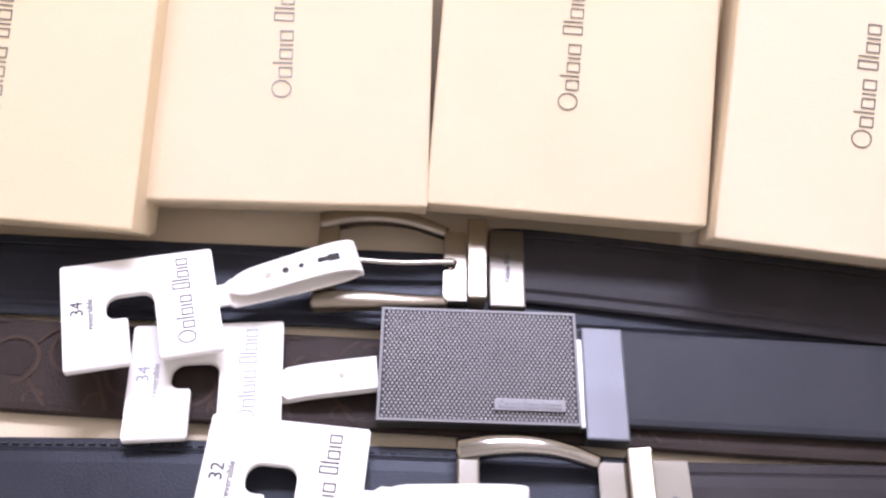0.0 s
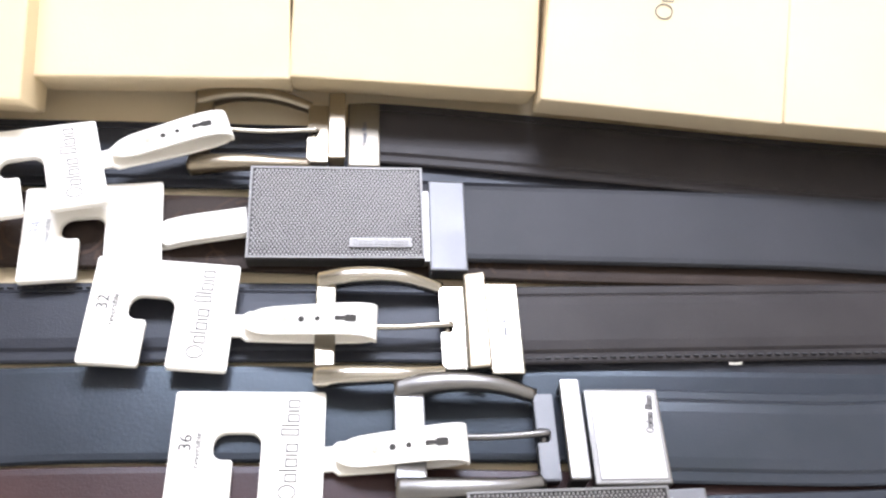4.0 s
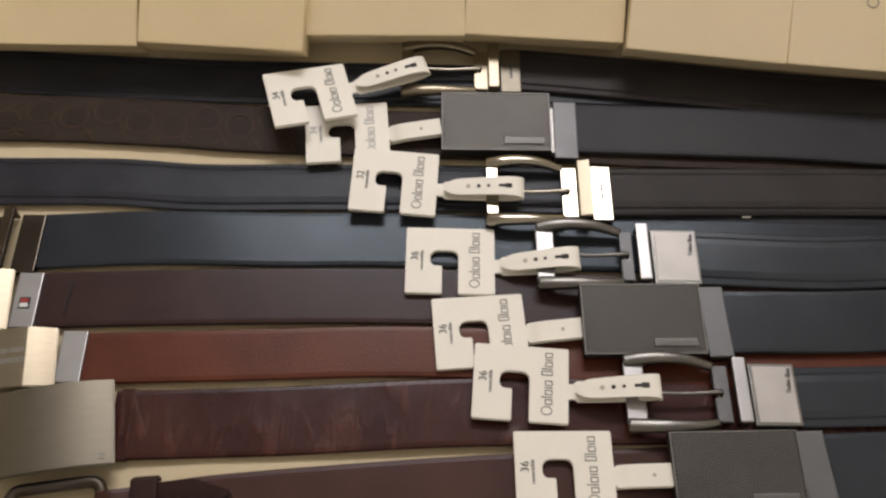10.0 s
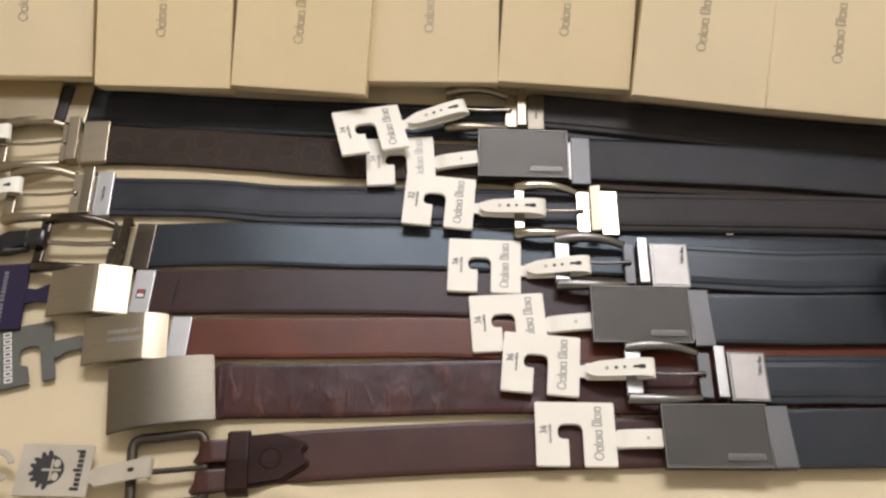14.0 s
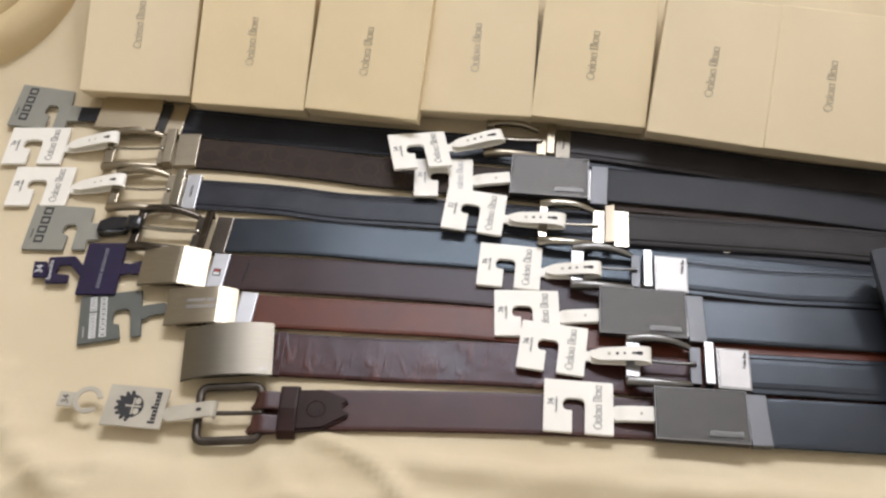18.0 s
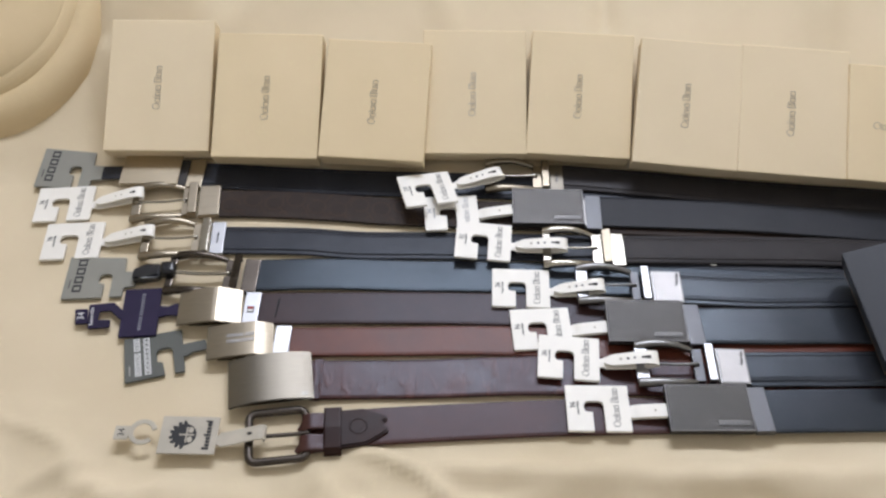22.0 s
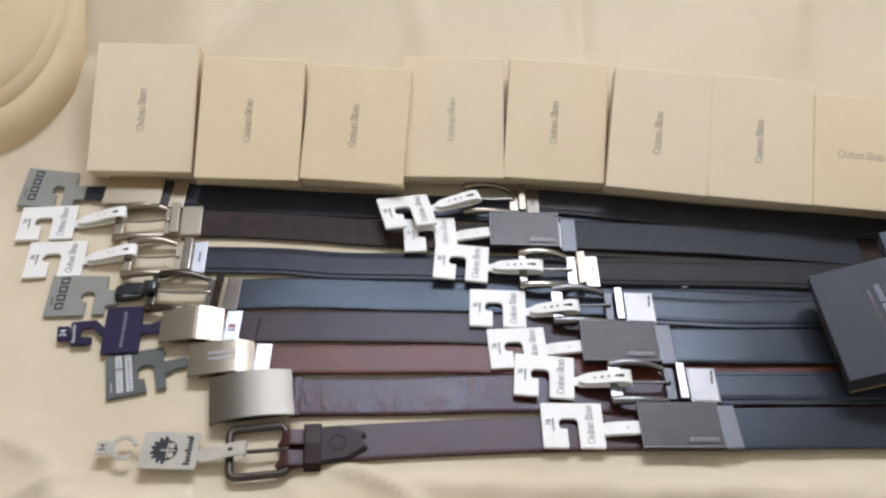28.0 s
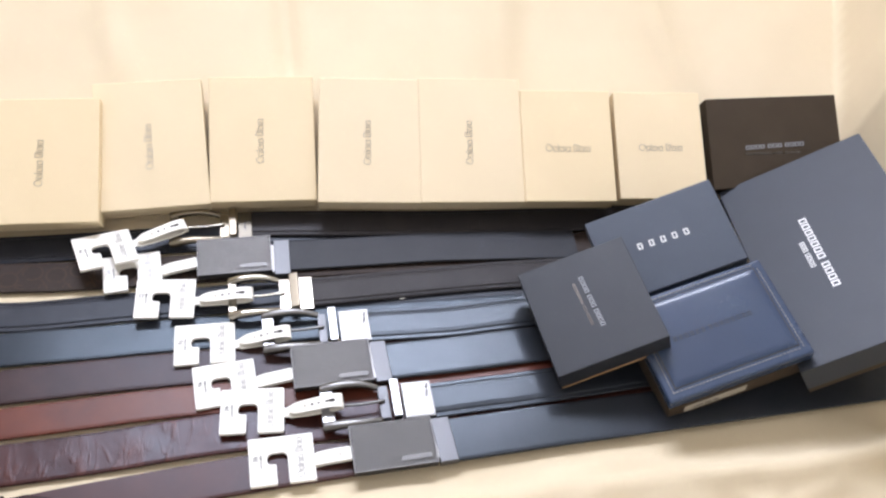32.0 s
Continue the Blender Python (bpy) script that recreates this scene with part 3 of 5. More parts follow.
part("upper_fold", bm_fold(0.031, 0.024, 0.026, 0.050, 0.40), BLANKET, fold, smooth=True)

# ---- cream gift boxes ----
TILT = 30
BOXES = [  # front edge's middle x, y, z of the lid's top, width, depth, turn, whether its marks run up the lid
    (-0.473, 0.0130, 0.0275, 0.105, 0.140, 1, True), (-0.362, 0.0024, 0.0313, 0.105, 0.131, 0, True), (-0.256, 0.0004, 0.0345, 0.104, 0.124, -3, True),
    (-0.153, 0.0155, 0.0305, 0.104, 0.131, 1, True), (-0.0495, 0.0158, 0.030, 0.103, 0.131, -3, True), (0.053, -0.0015, 0.0355, 0.101, 0.131, -6, True),
    (0.156, -0.0118, 0.0365, 0.104, 0.132, -5, True), (0.2545, -0.0223, 0.0388, 0.093, 0.119, -5, False), (0.354, -0.0251, 0.0365, 0.092, 0.116, -5, False)]
for i, (x, y, z, w, d, turn, up) in enumerate(BOXES):
    box = thing("gift_box", pose(x, y, z, TILT, 0, turn), "closed cream carton gift box, grey print running up its lid" if up else "smaller closed cream carton gift box, grey print across its lid", "box", "row of cream boxes")
    lid = part("lid", bm_box(w + 0.0009, d, 0.024, (0, d / 2, -0.012), 0.0011, 3), CARTON, box)
    part("base", bm_box(w - 0.001, d - 0.003, 0.012, (0, d / 2, -0.0262), 0.001), CARTON, box)
    ink = PALE_INK if i == 3 else PRINT
    bars("print", lid, pose(-0.0025 if up else 0, d * 0.475, 0.0001, 0, 0, 90 if up else 0), "Ooloio Tloio", 0.046, 0.0074, ink, 0.042)


# ---- hang tags ----
TW, TH = 0.0525, 0.0440


def white_tag(x, y, z, turn, size, looped, band_turn=3, rx=0, ry=0, pale=False, label_on="", faint=False, big=1.0, reach=1.0, band_y=-0.003):
    """A white hook tag; its band runs on to the buckle."""
    tag = thing("hang_tag", pose(x, y, z, rx, ry, turn) @ Matrix.Scale(big, 4), "white plastic hook tag marked %s, %s" % (size, label_on), "tag", "white hang tags")
    o = rounded([(0, 0), (0, -TH), (0.0215, -TH), (0.0215, -0.0255), (0.0145, -0.0255), (0.0145, -0.0155), (0.031, -0.0155), (0.031, -TH), (TW, -TH), (TW, 0)],
                [0.0012, 0.0012, 0.0012, 0.001, 0.0048, 0.0048, 0.0045, 0.0012, 0.0012, 0.0012])
    o = [(px - TW / 2, py + TH / 2) for px, py in o]
    card = part("card", bm_prism(o, 0, 0.0024, 0.0004), WHITE_CARD, tag)
    ink = PALE_INK if pale else INK
    digits("size_number", size, 0.0062, ink, card, pose(-TW / 2 + 0.0053, TH / 2 - 0.0195, 0.0024, 0, 0, 90))
    digits("reversible_print", "reversible", 0.0033, ink, card, pose(-TW / 2 + 0.0094, TH / 2 - 0.0222, 0.0024, 0, 0, 90))
    bars("print", card, pose(-TW / 2 + 0.0405, TH / 2 - 0.0215, 0.0024, 0, 0, 90), "Ooloio Tloio", 0.0365, 0.0062, ink, 0.066)
    m = pose(TW / 2 - 0.001, band_y, 0.001, 0, 0, band_turn)
    if looped:
        path = spline([(0, 0, 0), (0.006, 0, 0.0002), (0.024, 0, 0.0012), (0.040, 0, 0.003), (0.0475, 0, 0.0048), (0.0500, 0, 0.0078), (0.0470, 0, 0.0104), (0.038, 0, 0.0104), (0.020, 0, 0.0068), (0.005, 0, 0.0035)], 5)
        path[:, 0] *= reach

        def breadth(s):
            if s < 0.10:
                return 0.009
            if s < 0.5:
                return 0.0122
            w = 0.0142 - 0.0030 * max(0.0, s - 0.6) / 0.33
            return w if s < 0.93 else max(0.004, w * math.sqrt(max(0.0, 1 - ((s - 0.93) / 0.072) ** 2)))
        band = part("band", bm_band(path, breadth), WHITE_CARD, tag, smooth=False, m=m)
        pierced = ((0.0245, 0.0082, 0.0009, OFF_WHITE), (0.0300, 0.0093, 0.0009, OFF_WHITE), (0.0405, 0.0110, 0.0026, HOLE)) if faint else ((0.0185, 0.0070, 0.0013, OFF_WHITE), (0.0245, 0.0082, 0.0012, HOLE), (0.0300, 0.0093, 0.0010, HOLE), (0.0395, 0.0110, 0.0040, HOLE))
        for hx, hz, r, mat in pierced:
            m_hole = pose(hx * reach, 0, hz, 0, -10 if hx < 0.036 else -2, 0)
            if r > 0.002:  # a keyhole slot
                a, c = r, 0.0015
                slot = rounded([(-a, -c * 0.55), (-a * 0.1, -c * 0.55), (a * 0.05, -c), (a, -c), (a, c), (a * 0.05, c), (-a * 0.1, c * 0.55), (-a, c * 0.55)], 0.0006, 3)
                part("hole", bm_prism(slot, -0.0004, 0.0004), mat, band, m=m_hole)
            else:
                part("hole", bm_disc(r, min(r, 0.0017), (0, 0, 0), 0.0004), mat, band, m=m_hole)
    else:
        path = spline([(0, 0, 0), (0.004, 0, 0.0005), (0.012, 0, 0.0022), (0.034, 0, 0.0042)], 5)
        low = part("lower_band", bm_band([(px, py - 0.0012, pz - 0.0022) for px, py, pz in path], lambda s: 0.010), WHITE_CARD, tag, m=m)
        band = part("band", bm_band(path, lambda s: 0.0125 if s > 0.3 else 0.006 + 0.0065 * math.sin(s / 0.3 * math.pi / 2)), WHITE_CARD, tag, m=m)
        for hx in (0.0215, 0.0268):
            part("hole", bm_disc(0.0010, 0.0010, (0, 0, 0), 0.0003), OFF_WHITE, band, m=pose(hx, 0, 0.0038, 0, -5, 0))
    return tag


white_tag(-0.1990, -0.0250, 0.0180, 15.6, "34", True, 3, -2, 5, reach=1.04, band_y=0.0008, label_on="beside a nickel buckle")
white_tag(-0.1748, -0.0462, 0.0075, 5.0, "34", False, 2, 0, 0, True, "lying under another tag")
white_tag(-0.1440, -0.0848, 0.0108, -3.1, "32", True, 1, 2, 2.5, reach=1.06, label_on="beside a polished buckle")
white_tag(-0.1098, -0.1365, 0.0055, -0.8, "36", True, 3, 0, 0, label_on="on a smooth black strap")
white_tag(-0.0930, -0.1818, 0.0055, 4.5, "36", False, 0, 0, 0, label_on="partly under another tag")
white_tag(-0.0713, -0.2140, 0.0085, -3.8, "36", True, 4, 0, 0, label_on="lying over the next tag")
white_tag(-0.0498, -0.2625, 0.0065, 0.8, "36", False, 0, 0, 0, label_on="on a brown strap")
white_tag(-0.5563, -0.0405, 0.0022, 5.5, "36", True, 6, 0, 0, label_on="on the sheet", faint=True, big=1.04)
white_tag(-0.5353, -0.0877, 0.0016, 5.0, "36", True, 4, 0, 0, label_on="on the sheet between two tags", faint=True, big=1.04)


def grey_tag(x, y, z, turn, marks, lean=0):
    """A grey hook tag with a broad hook and a tab on its buckle side."""
    tag = thing("hang_tag", pose(x, y, z, lean, 0.3 * lean, turn) @ Matrix.Scale(0.97, 4), "grey plastic hook tag with dark printed marks on the sheet", "tag", "grey hang tags")
    o = rounded([(-0.0265, 0.0255), (-0.0255, -0.0260), (0.0120, -0.0252), (0.0116, -0.0085), (0.0060, -0.0075), (0.0060, 0.0035), (0.0180, 0.0035), (0.0190, -0.0245), (0.0310, -0.0240), (0.0305, -0.0135), (0.0410, -0.0118), (0.0400, 0.0062), (0.0290, 0.0060), (0.0275, 0.0235)],
                [0.001, 0.001, 0.001, 0.001, 0.004, 0.005, 0.005, 0.001, 0.001, 0.001, 0.001, 0.001, 0.001, 0.001])
    card = part("card", bm_prism(o, 0, 0.0020, 0.0004), GREY_CARD, tag)
    bars("print", card, pose(-0.0130, 0.0020, 0.0020, 0, 0, 90), marks, 0.0400, 0.0082, INK, 0.26)
    bars("print", card, pose(-0.0210, -0.0080, 0.0020, 0, 0, 90), "ooooo", 0.010, 0.0014, INK, 0.25)
    return tag


def slate_tag(x, y, z, turn):
    """A slate tag whose hook opens between a broad and a slim limb; a waisted band runs from it."""
    tag = thing("hang_tag", pose(x, y, z, 0, 0, turn), "slate grey hook tag with pale printed marks on the sheet", "tag", "grey hang tags")
    o = rounded([(-0.0265, 0.0235), (-0.0275, -0.0232), (0.0063, -0.0224), (0.0050, -0.0085), (0.0003, -0.0075), (0.0003, 0.0055), (0.0140, 0.0055), (0.0145, -0.0225), (0.0230, -0.0226), (0.0234, 0.0225)],
                [0.001, 0.001, 0.001, 0.001, 0.004, 0.005, 0.005, 0.001, 0.001, 0.001])
    card = part("card", bm_prism(o, 0, 0.0020, 0.0004), SLATE_CARD, tag)
    bars("print", card, pose(-0.0158, 0.0010, 0.0020, 0, 0, 90), "BBBBBBB BBBB", 0.0395, 0.0054, WHITE_INK, 0.16)
    bars("print", card, pose(-0.0075, 0.0005, 0.0020, 0, 0, 90), "BBBBBBBB", 0.0385, 0.0054, WHITE_INK, 0.12)
    bars("print", card, pose(-0.0232, -0.0120, 0.0020, 0, 0, 90), "ooooo", 0.010, 0.0016, PALE_INLAY, 0.25)
    part("band", bm_prism(rounded([(0.0225, 0.0060), (0.0265, 0.0062), (0.0310, 0.0062), (0.0430, 0.0068), (0.0440, -0.0040), (0.0310, -0.0042), (0.0265, -0.0068), (0.0225, -0.0072)], 0.002), 0.0008, 0.0022, 0.0003), SLATE_CARD, tag)
    return tag


def tag_band(tag, x0, x1, y, z, w, mat, name="band"):
    """A short strip between a tag and its buckle."""
    return part(name, bm_band(spline([(x0, y, z), ((x0 + x1) / 2, y, z + 0.001), (x1, y, z + 0.003)], 4), lambda s: w), mat, tag)


t = grey_tag(-0.5680, 0.0060, 0.0055, -1.4, "BBBB", 6)
tag_band(t, 0.040, 0.062, -0.0025, 0.0012, 0.017, BLACK_LEATHER)
t = grey_tag(-0.5045, -0.1312, 0.0012, 3.0, "BBBB")
part("band", bm_prism(rounded([(0.0385, 0.0050), (0.0480, 0.0105), (0.0640, 0.0110), (0.0650, -0.0050), (0.0480, -0.0085), (0.0385, -0.0080)], 0.003), 0.0012, 0.0090, 0.0022), BLACK_PLASTIC, t, "shiny black plastic blade")
part("band_knot", bm_box(0.0150, 0.0150, 0.011, (0.0720, 0.0020, 0.0085), 0.0040, 3), BLACK_PLASTIC, t, smooth=True)
slate_tag(-0.4279, -0.2161, 0.0012, 15.1)

# navy tag with its hook towards the open sheet
t = thing("hang_tag", pose(-0.4510, -0.1718, 0.0034, 0, 0, 5.5), "navy plastic hook tag with a white size label 34", "tag", "navy hang tags")
card = part("card", bm_prism(rounded([(-0.0165, -0.0265), (0.0165, -0.0265), (0.0165, 0.0265), (-0.0165, 0.0265)], 0.001), 0, 0.0022, 0.0003), NAVY_CARD, t)
o = rounded([(-0.0471, 0.0116), (-0.0250, 0.0128), (-0.0160, 0.0030), (-0.0160, -0.0090), (-0.0268, 0.0034), (-0.0365, 0.0033), (-0.0372, -0.0058), (-0.0258, -0.0066), (-0.0255, -0.0148), (-0.0446, -0.0152)], 0.0016)
part("hook", bm_prism(o, 0.0002, 0.0018, 0.0003), NAVY_CARD, t)
flag = part("size_flag", bm_prism(rounded([(-0.0585, 0.0070), (-0.0475, 0.0068), (-0.0455, -0.0095), (-0.0565, -0.0092)], 0.001), 0.0002, 0.0020, 0.0003), NAVY_CARD, t)
part("tab", bm_prism(rounded([(0.0160, 0.0062), (0.0235, 0.0050), (0.0330, 0.0088), (0.0335, -0.0060), (0.0235, -0.0048), (0.0160, -0.0066)], 0.001), 0.0002, 0.0018, 0.0003), NAVY_CARD, t)
digits("size_number", "34", 0.0086, WHITE_INK, flag, pose(-0.0522, -0.0010, 0.0020, 0, 0, 92))
digits("reversible_print", "Reversible", 0.0048, WHITE_INK, t, pose(-0.0428, -0.0020, 0.0018, 0, 0, 95))
bars("print", card, pose(0.001, 0, 0.0022, 0, 0, 90), "B B B B B  B B B B B B B B", 0.040, 0.0026, PALE_INK, 0.12)

# square off-white tag on a ring, held a little above the sheet by the buckle
t = thing("hang_tag", pose(-0.3828, -0.2970, 0.0080, 0, 1, 0.7), "square off-white card tag with a dark round emblem and ring hook", "tag", "white hang tags")
card = part("card", bm_prism(rounded([(-0.023, -0.017), (0.023, -0.017), (0.023, 0.017), (-0.023, 0.017)], 0.0008), 0, 0.0016, 0.0003), OFF_WHITE, t)
part("ring", bm_sweep([(-0.0372 + 0.0095 * math.cos(a), 0.0018 + 0.0095 * math.sin(a), 0.0008) for a in np.linspace(0.25, 2 * math.pi - 0.75, 26)], flat_section(0.0042, 0.0014)), OFF_WHITE, t)
label = part("size_label", bm_prism(rounded([(-0.0600, -0.0050), (-0.0485, -0.0050), (-0.0475, 0.0072), (-0.0600, 0.0072)], 0.001), 0.0004, 0.0016, 0.0002), OFF_WHITE, t)
digits("size_number", "34", 0.0075, INK, label, pose(-0.0542, 0.0010, 0.0016, 0, 0, 92))
part("emblem", bm_disc(0.0098, 0.0098, (-0.0035, 0, 0.0016), 0.0002, 28), INK, card)
part("emblem_trunk", bm_join([(-0.0075, 0.0045, -0.0008, 0.0006, 0.0016, 0.0021), (-0.0022, -0.0010, -0.0070, 0.0070, 0.0016, 0.0021)]), OFF_WHITE, card)
for side in (-1, 1):
    part("emblem_ground", bm_disc(0.0022, 0.0027, (0.0014, side * 0.0043, 0.0017), 0.0003, 14), OFF_WHITE, card)
for k in range(8):
    a = math.radians(95 + 170 * k / 7)
    part("emblem_leaf", bm_disc(0.0030, 0.0016, (0, 0, 0), 0.0002, 8), INK, card, m=pose(-0.0030 + 0.0100 * math.cos(a), 0.0102 * math.sin(a), 0.0017, 0, 0, math.degrees(a) + 12 * (-1) ** k))
bars("print", card, pose(0.0150, 0, 0.0016, 0, 0, 90), "ToooToooil", 0.026, 0.0055, INK, 0.24)
band = part("band", bm_band(spline([(0.0215, -0.0040, 0.0006), (0.028, -0.0035, 0.0012), (0.044, -0.0010, 0.0042), (0.0580, 0.0012, 0.0066), (0.0620, 0.0018, 0.0040), (0.0605, 0.0018, 0.0010)], 5), lambda s: 0.0130 if s > 0.12 else 0.009), OFF_WHITE, t)
part("hole", bm_disc(0.0022, 0.0014, (0, 0, 0), 0.0003), HOLE, band, m=pose(0.0495, 0.0000, 0.0060, 0, -10, 8))


# ---- belts ----
def creased_section(w, t):
    """A padded strap: a line pressed in along both edges."""
    h, e, c = w / 2, t * 0.3, 0.0042
    return [(-h, e), (-h + e, 0), (h - e, 0), (h, e), (h, t * 0.62), (h - 0.0008, t * 0.78), (h - c + 0.0006, t * 0.80), (h - c, t * 0.72), (h - c - 0.0012, t * 0.98), (h - c - 0.005, t * 1.08),
            (-h + c + 0.005, t * 1.08), (-h + c + 0.0012, t * 0.98), (-h + c, t * 0.72), (-h + c - 0.0006, t * 0.80), (-h + 0.0008, t * 0.78), (-h, t * 0.62)]


def strap(belt, pts, w, mat, z, creased=False, rise=0.0, name="strap", label=""):
    rows = spline([(x, y, z + rise * (0.5 + 0.5 * math.sin(21 * x + 40 * y))) for x, y in pts], 10)
    bm = bm_sweep(rows, creased_section(w, 0.0034) if creased else flat_section(w, 0.0034))
    return part(name, bm, mat, belt, label)


def stitching(parent, pts, side, z, mat, step=0.0036, x0=-9.0, x1=9.0):
    """A run of short stitches along a strap, side metres off its middle."""
    rows = spline([(x, y, z) for x, y in pts], 60)
    length = np.r_[0, np.cumsum(np.hypot(*np.diff(rows[:, :2], axis=0).T))]
    made = []
    for s in np.arange(0.002, length[-1] - 0.002, step):
        x, y = np.interp(s, length, rows[:, 0]), np.interp(s, length, rows[:, 1]) + side
        if x0 < x < x1:
            made.append((x, x + step * 0.6, y - 0.00028, y + 0.00028, z - 0.0006, z + 0.00015))
    return tagged(part("stitching", bm_join(made), mat, parent), kind="stuff")


def arm_section(q):
    """A side arm's cross-section: an upright flat strip, taller at the end bar."""
    w, h = 0.0035 - 0.0014 * q, 0.0031 - 0.0012 * q
    return [(-w, -h), (w, -h), (w * 1.1, -h * 0.4), (w * 1.1, h * 0.6), (w * 0.6, h), (-w * 0.6, h), (-w * 1.1, h * 0.6), (-w * 1.1, -h * 0.4)]


def prong_buckle(belt, xs, y, h, z, metal, inlay=None, prong_metal=None, arm_metal=None, bar_metal=None, lettered=True, prong_r=0.0013, turn=0.0, keeper_metal=None, clamp_metal=None):
    """A buckle with arched side arms, a prong, a hinge block, a raised keeper and a clamp round the strap. xs: ends of bar, hinge, keeper and clamp; turn: about the clamp."""
    b0, b1, h0, h1, k0, k1, c0, c1 = xs
    prong_metal, arm_metal, bar_metal = prong_metal or metal, arm_metal or metal, bar_metal or metal
    pivot = Matrix.Translation(((c0 + c1) / 2, y, 0)) @ pose(0, 0, 0, 0, 0, turn) @ Matrix.Translation((-(c0 + c1) / 2, -y, 0))

    def add(name, bm, mat, smooth=False, m=Matrix.Identity(4)):
        return part(name, bm, mat, belt, smooth=smooth, m=pivot @ m)

    add("end_bar", bm_box(b1 - b0, h * 0.99, 0.0034, ((b0 + b1) / 2, y, z + 0.0060), 0.0009), bar_metal)
    for s in (-1, 1):
        ys = y + s * (h / 2 + 0.0004)
        path = spline([(b0 + 0.0008, ys, z + 0.0056), ((b0 * 3 + h0) / 4, ys + s * 0.0010, z + 0.0086), ((b0 + h0) / 2, ys + s * 0.0012, z + 0.0094), ((b0 + 3 * h0) / 4, ys + s * 0.0004, z + 0.0080), (h0 + 0.001, ys - s * 0.0022, z + 0.0046)], 8)
        add("side_arm", bm_sweep(path, arm_section), arm_metal, True)
    add("prong", bm_sweep(spline([(b0 + 0.0015, y, z + 0.0088), ((b1 + h0) / 2, y - 0.0006, z + 0.0072), (h0 + 0.0015, y + 0.0006, z + 0.0072), (h0 + 0.004, y + 0.0010, z + 0.0062)], 5), ring_section(prong_r, prong_r * 0.85, 8)), prong_metal, True)
    hh = h * 0.90
    hy0, hy1, g = y - hh / 2, y + hh / 2, 0.0024
    hinge = add("hinge", bm_prism(rounded([(h0, hy0), (h1, hy0), (h1, hy1), (h0, hy1), (h0, y + g), (h0 + 0.0045, y + g), (h0 + 0.0045, y - g), (h0, y - g)], [0.0006, 0.0006, 0.0006, 0.0006, 0.0006, 0.0015, 0.0015, 0.0006], 3), z + 0.0018, z + 0.0066, 0.0004), metal)
    part("hinge_pin", bm_sweep([(h0 + 0.0025, y - g - 0.001, z + 0.0048), (h0 + 0.0025, y, z + 0.0048), (h0 + 0.0025, y + g + 0.001, z + 0.0048)], ring_section(0.0012, 0.0012, 8), up=(0, 0, 1)), prong_metal, hinge, smooth=True)
    add("keeper", bm_box(k1 - k0, h * 1.04, 0.0030, (0, 0, 0), 0.0010, 3), keeper_metal or (BRIGHT_SATIN if inlay else STEEL if metal is NICKEL else metal), m=pose((k0 + k1) / 2, y + 0.0012, z + 0.0095, 0, -14 if metal in (NICKEL, DARK_STEEL) else 0, 0))
    for s in (-1, 1):
        add("keeper_side", bm_box(k1 - k0 - 0.001, 0.0018, 0.0085, ((k0 + k1) / 2, y + 0.0012 + s * (h * 0.52 - 0.0012), z + 0.0048), 0.0005), metal)
    clamp = add("clamp", bm_box(c1 - c0, h, 0.0056, ((c0 + c1) / 2, y, z + 0.0034), 0.0007), GUNMETAL if inlay else clamp_metal or metal)
    if inlay:
        part("inlay", bm_box(c1 - c0 - 0.0036, h - 0.0036, 0.0010, ((c0 + c1) / 2 + 0.0002, y, z + 0.0061), 0.0003), inlay, clamp)
        bars("print", clamp, pose(c1 - 0.0046, y + h * 0.22, z + 0.0066, 0, 0, 84), "Ooloio Tloio", 0.0145, 0.0027, INK, 0.12)
    elif lettered:
        bars("print", clamp, pose((c0 + c1) / 2, y, z + 0.0062, 0, 0, 90), "Ooloio Tloio", 0.013, 0.0022, SATIN, 0.14)


def knurled(w, h, pitch):
    """A field of small blunt pyramids in staggered rows."""
    nx, ny = int(w / pitch), int(h / (pitch * 0.78))
    dx, dy = w / nx, h / ny
    verts, faces = [], []
    for j in range(ny):
        for i in range(nx - (j % 2)):
            cx, cy = -w / 2 + (i + 0.5 + 0.5 * (j % 2)) * dx, -h / 2 + (j + 0.5) * dy
            k = len(verts)
            for a, b, z in ((dx * 0.42, dy * 0.60, 0.0), (dx * 0.20, dy * 0.29, 0.00050)):
                verts += [(cx - a, cy, z), (cx, cy - b, z), (cx + a, cy, z), (cx, cy + b, z)]
            faces += [(k + 4, k + 5, k + 6, k + 7)] + [(k + q, k + (q + 1) % 4, k + 4 + (q + 1) % 4, k + 4 + q) for q in range(4)]
    bm = bmesh.new()
    vs = [bm.verts.new(v) for v in verts]
    for f in faces:
        bm.faces.new([vs[q] for q in f])
    return bm


KW, KH = 0.0690, 0.0425
KNURL = mesh_of("knurled_face", knurled(KW - 0.0022, KH - 0.0022, 0.00150), KNURLED)


